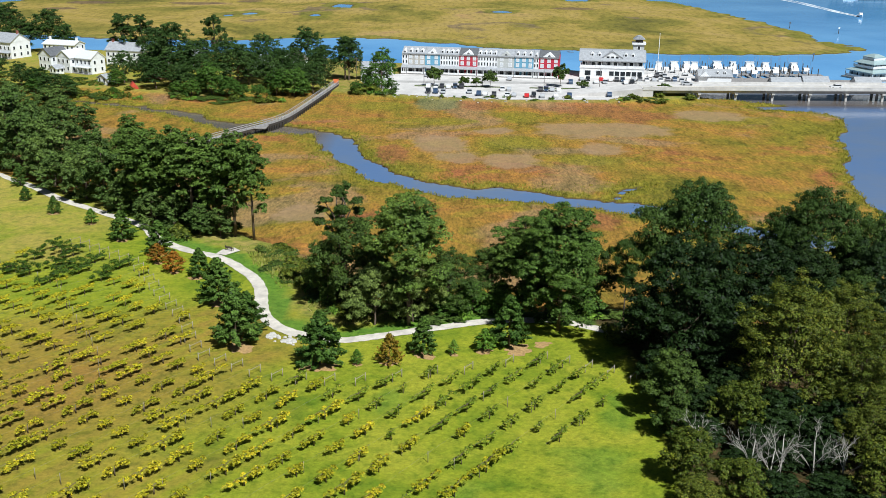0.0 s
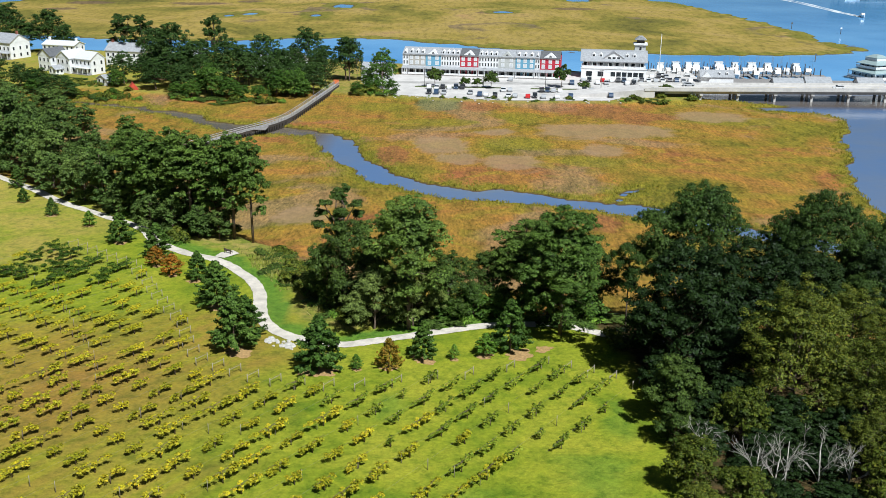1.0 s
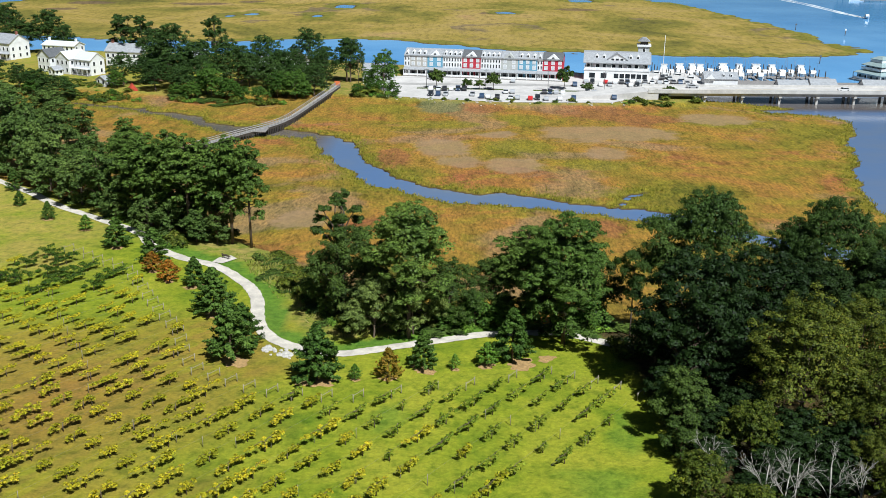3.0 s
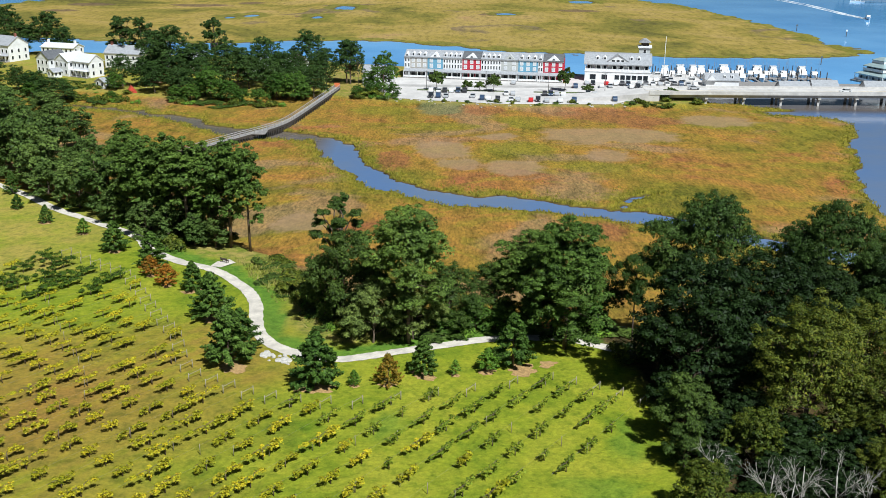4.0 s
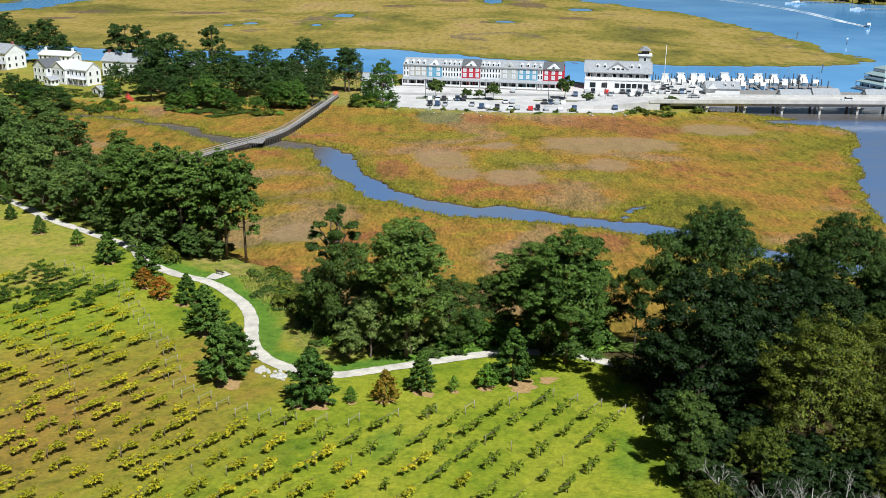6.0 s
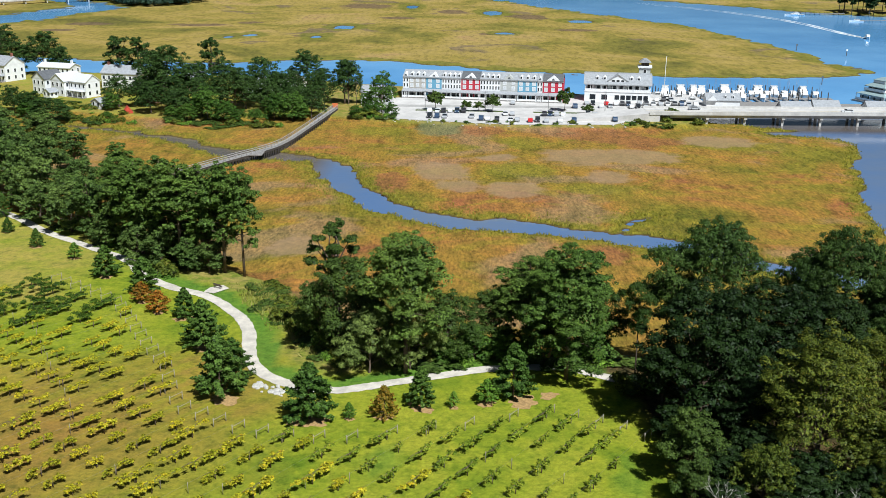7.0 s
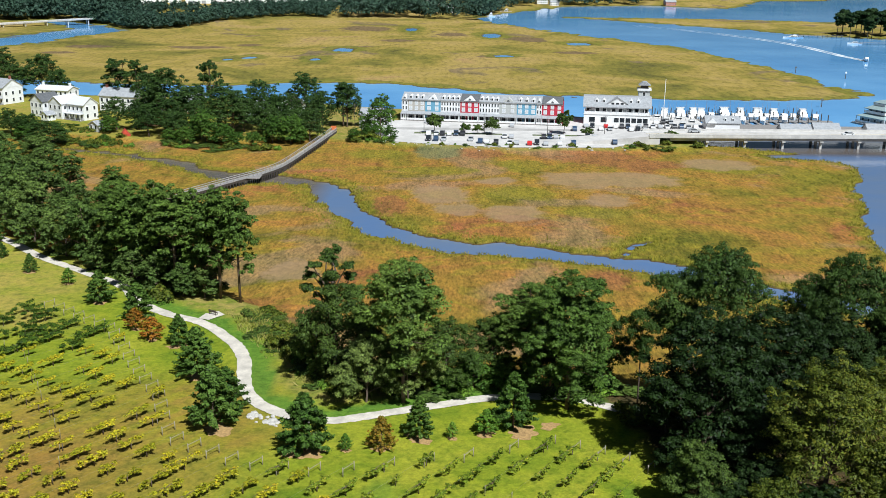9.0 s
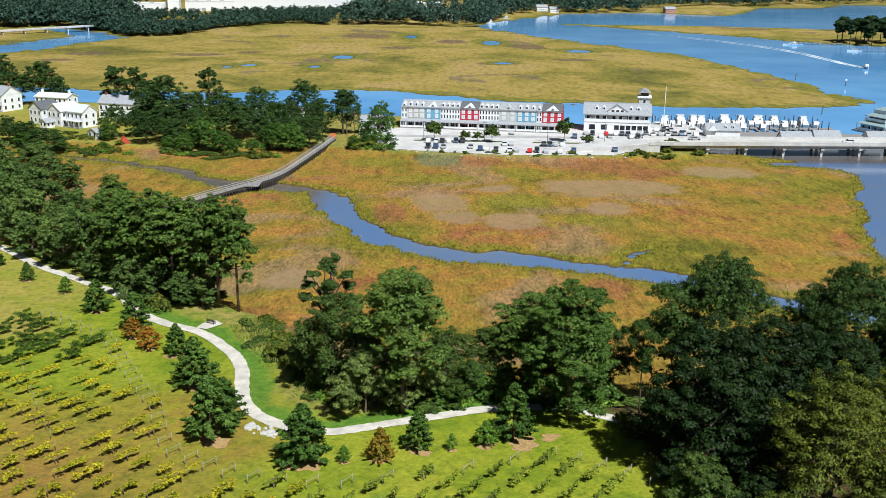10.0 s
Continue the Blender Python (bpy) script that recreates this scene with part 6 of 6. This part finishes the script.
def hip(r0, r1, z0, z1):
    """A four-sided hipped roof slab with a little eave thickness."""
    bm = bmesh.new()
    rings = [[bm.verts.new((sx * q, sy * q, z)) for sx, sy in ((-1, -1), (1, -1), (1, 1), (-1, 1))] for q, z in ((r0, z0 - 0.25), (r0, z0), (r1, z1))]
    for lo, hi in zip(rings, rings[1:]):
        for i in range(4):
            bm.faces.new((lo[i], lo[(i + 1) % 4], hi[(i + 1) % 4], hi[i]))
    bm.faces.new(rings[0][::-1]), bm.faces.new(rings[-1])
    return bm


part("base_deck", boxes((-11, 11, -11, 11, -1.6, 0.4)), DECK, pav)
for tier, (q, z, top) in enumerate(((8.2, 0.4, 3.2), (5.6, 4.5, 6.4), (2.6, 7.5, 8.9))):
    part("wall", boxes((-q, q, -q, q, z, top)), SIDING["pale grey"] if tier < 2 else WHITE, pav)
    part("roof", hip(q + 1.6, q * 0.62, top, top + (1.5 if tier < 2 else 1.0)), TEAL, pav)
    part("balcony", boxes((-q - 1.5, q + 1.5, -q - 1.5, -q - 1.4, z + 0.2, z + 1.1), (-q - 1.5, -q - 1.4, -q - 1.4, q + 1.5, z + 0.2, z + 1.1), (-q - 1.5, q + 1.5, -q - 1.5, -q - 0.01, z, z + 0.15), (-q - 1.5, -q - 0.01, -q, q + 1.5, z, z + 0.15)), WHITE, pav)
    n = 4 - tier
    for i in range(n):
        u = -q + 2 * q * (i + 0.5) / n
        window(pav, u, -q - 0.02, z + 0.35, 1.5, min(1.7, top - z - 0.6))
        window(pav, -q - 0.02, u, z + 0.35, 1.5, min(1.7, top - z - 0.6), -90)
for sx, sy in ((-1, -1), (1, -1), (-1, 1), (0, -1), (-1, 0)):
    part("deck_post", boxes((sx * 9.6 - 0.15, sx * 9.6 + 0.15, sy * 9.6 - 0.15, sy * 9.6 + 0.15, 0.4, 3.1)), WHITE, pav)

# ---- far shore ----
CLEARINGS = [(64, 1335, 15, 60), (127, 1385, 18, 50), (306, 1440, 24, 26), (-2, 1165, 9, 30)]


def far_woods(name, outline_fn, count, seed, label, h0=13, h1=21, per=85, size=1.45, mat=None):
    """Distant woods: many small rounded crowns with loose leaf sprays, one mass."""
    r = np.random.default_rng(seed)
    out = []
    made = 0
    while made < count:
        x, y = outline_fn(r)
        g = ground_at(x, y)
        if g < 0.55 or any(math.hypot((x - cx) / a, (y - cy) / b) < 1 for cx, cy, a, b in CLEARINGS):
            continue
        made += 1
        h = r.uniform(h0, h1)
        w = h * r.uniform(0.28, 0.42)
        clumps = [(x + r.normal(0, w * 0.4), y + r.normal(0, w * 0.4), g + h * (0.3 + 0.55 * i / 6), w * (0.75 - 0.06 * i)) for i in range(7)]
        out.append(clump_leaves(clumps, per, size, r, 0.8, 0.6))
    me = quads_mesh(name, np.concatenate(out), mat or HAZED_FARLEAF)
    return tagged(new(name, me), label, "woods", kind="stuff")


# distance haze is put into these leaves as a blue-green base colour
HAZED_FARLEAF = foliage("far_hazed_leaves", (0.014, 0.036, 0.03), (0.046, 0.09, 0.066))
ISLEPINE = foliage("far_pine_needles", (0.012, 0.03, 0.014), (0.038, 0.075, 0.026))


def along(points, depth):
    run = spline(points, 6)

    def pick(r):
        i = r.uniform(0, len(run) - 1.001)
        p = run[int(i)] + (run[int(i) + 1] - run[int(i)]) * (i % 1)
        return p[0] + r.normal(0, 4), p[1] + depth * r.uniform(0, 1) ** 1.4
    return pick


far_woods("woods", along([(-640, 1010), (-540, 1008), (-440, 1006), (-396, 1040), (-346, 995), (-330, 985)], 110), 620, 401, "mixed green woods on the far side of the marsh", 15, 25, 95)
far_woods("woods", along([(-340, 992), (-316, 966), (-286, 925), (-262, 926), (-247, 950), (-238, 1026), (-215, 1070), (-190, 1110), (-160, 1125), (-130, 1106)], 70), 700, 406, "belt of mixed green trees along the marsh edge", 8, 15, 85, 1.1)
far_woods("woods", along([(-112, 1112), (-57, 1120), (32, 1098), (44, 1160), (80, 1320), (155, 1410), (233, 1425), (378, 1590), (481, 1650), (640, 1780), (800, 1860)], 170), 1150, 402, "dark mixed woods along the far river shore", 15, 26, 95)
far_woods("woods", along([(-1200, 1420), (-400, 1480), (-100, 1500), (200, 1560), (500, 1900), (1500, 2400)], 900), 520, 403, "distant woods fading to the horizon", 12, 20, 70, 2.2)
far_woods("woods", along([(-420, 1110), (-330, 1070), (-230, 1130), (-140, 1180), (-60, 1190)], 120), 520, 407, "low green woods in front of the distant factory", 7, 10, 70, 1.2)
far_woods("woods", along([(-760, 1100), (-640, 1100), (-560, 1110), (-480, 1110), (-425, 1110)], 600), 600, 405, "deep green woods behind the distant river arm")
ISLE_PINES = [(pine("pine_tree", 23, 6, 421 + i, 4600, 0.6, ISLEPINE, "dark tall-trunked pine in a group on the river island", 0.42, True, 0.5), 23, 6) for i in range(2)]
stand(ISLE_PINES, [(350, 936, 20, 6), (357, 924, 22, 6.4), (364, 930, 24, 6.6), (366, 908, 21, 6), (374, 918, 23, 7), (380, 902, 22, 6.4), (372, 938, 23, 7), (384, 925, 22, 7), (392, 912, 22, 7), (394, 934, 23, 7), (404, 922, 22, 7), (360, 950, 22, 7), (384, 950, 23, 7), (412, 905, 20, 6), (370, 925, 24, 8), (378, 935, 24, 8), (388, 918, 23, 8), (400, 912, 22, 8), (356, 941, 22, 7)])

fb = tagged(new("far_bridge"), "low pale concrete bridge over the distant river arm", "bridge", kind="structure")
fb.matrix_basis = pose(-338, 990, 0, 0, 1.0, 225)
part("deck", boxes((0, 190, -3.2, 3.2, 4.6, 5.2), (0, 190, -3.3, -3.1, 5.2, 6.0), (0, 190, 3.1, 3.3, 5.2, 6.0)), CONCRETE, fb)
for i in range(9):
    part("pier", boxes((8 + 20 * i, 8.8 + 20 * i, -2.6, 2.6, 4.0, 4.6), (8 + 20 * i, 8.8 + 20 * i, -2.4, -1.6, -2, 4.0), (8 + 20 * i, 8.8 + 20 * i, 1.6, 2.4, -2, 4.0)), CONCRETE, fb)
for i, (x, y, w, d2, h) in enumerate([(-392, 1290, 74, 30, 10), (-300, 1310, 60, 40, 13), (-180, 1330, 200, 60, 18), (-40, 1340, 60, 40, 12), (-345, 1300, 14, 14, 30)]):
    fac = tagged(new("factory_building"), "long white flat-roofed factory building beyond the woods", "factory")
    fac.matrix_basis = pose(x, y, 3.0, 0, 0, 4)
    part("wall", boxes((-w / 2, w / 2, -d2 / 2, d2 / 2, -1, h)), WHITE, fac)
    part("parapet", boxes((-w / 2 - 0.3, w / 2 + 0.3, -d2 / 2 - 0.3, -d2 / 2, h, h + 1), (-w / 2 - 0.3, w / 2 + 0.3, d2 / 2, d2 / 2 + 0.3, h, h + 1)), SEAM, fac)
    for j in range(int(w / 16)):
        part("roof_unit", boxes((-w / 2 + 8 + 16 * j, -w / 2 + 12 + 16 * j, -3, 3, h, h + 1.8)), SHINGLE, fac)
        part("loading_door", boxes((-w / 2 + 4 + 16 * j, -w / 2 + 9 + 16 * j, -d2 / 2 - 0.12, -d2 / 2, -1, h * 0.4)), SHINGLE, fac)
for x, y, w, label in ((66, 1362, 13, "white waterside house on the far shore"), (124, 1404, 15, "white house with lawns on the far shore"), (141, 1408, 12, "white cottage on the far shore"), (306, 1446, 15, "pink-red house on the far shore"), (-1, 1181, 8, "small white house half hidden in the far woods")):
    house(x, y, 10, w, 10, 5.2, 3, WHITE if "white" in label else plain("pink_siding", (0.5, 0.2, 0.16)), SHINGLE, label, base=ground_at(x, y))
tour = boat(16, "long white tour boat at a jetty on the far bank", 2)
tour.matrix_basis = pose(303, 914, 0.1, 0, 0, 95) @ Matrix.Diagonal((1, 1.1, 0.6, 1))
copy_thing(B3, pose(335, 856, 0.1, 0, 0, 92) @ Matrix.Diagonal((1, 1.5, 0.7, 1))), copy_thing(B1, pose(68, 1253, 0.1, 0, 0, 80)), copy_thing(B2, pose(46, 1166, 0.1, 0, 0, 95))
copy_thing(B3, pose(289, 716, 0.2, 0, 0, 172)), copy_thing(B3, pose(-120, 500, 0.1, 0, 0, 80))
jet = tagged(new("jetty"), "long thin timber jetty reaching out from the island", "jetty", kind="structure")
part("walkway", boxes((310, 350, 921, 923, 1.2, 1.5), (338, 372, 852, 853.6, 1.2, 1.5)), DECK, jet)
for i in range(10):
    child("pile", pile_me, jet).location = (311 + 4.2 * i, 922, 0)

FOAM = plain("wake_foam", (0.75, 0.8, 0.84), 0.6, vary=0.2, scale=0.3)
wake_run = spline([(288.8, 719), (287.5, 735), (285.6, 754), (281.5, 831), (267, 895), (237, 967), (187, 1050)], 12)
wake = tagged(new("boat_wake"), "white foaming wake of a speedboat on the river", "wake")
for s, spread, w0 in ((-1, 2.4, 0.9), (1, 2.4, 0.9), (0, 0.0, 0.7)):
    t = np.linspace(0, 1, len(wake_run))
    dd = np.gradient(wake_run, axis=0)
    dd /= np.linalg.norm(dd, axis=1)[:, None]
    nn = np.stack([-dd[:, 1], dd[:, 0]], 1)
    mid = wake_run + nn * (s * (0.4 + 5 * t))[:, None]
    hw = (w0 * 1.6 * (1 - t) ** 0.7 * (1.2 + 0.5 * np.sin(t * 60 + s)) * (0.5 if s == 0 else 1))[:, None] * 0.8 + 0.02
    hi, lo = mid + nn * hw, mid - nn * hw
    n = len(mid)
    child("foam_streak", mesh_of("foam_streak", [(*p, 0.05) for p in np.concatenate([lo, hi])], [(i, i + 1, n + i + 1, n + i) for i in range(n - 1)], FOAM), wake)
for x, y in ((236, 614), (180.3, 497), (215, 640)):
    mk = tagged(new("channel_marker"), "channel marker post standing in the river", "channel marker")
    child("post", tube_mesh("post", [[((0, 0, -2), 0.2), ((0, 0, 4), 0.18)]], PILE), mk)
    part("sign", boxes((-0.5, 0.5, -0.26, -0.2, 3.0, 4.0)), WHITE if x == 236 else DARK_SHINGLE, mk)
    mk.location = (x, y, 0)
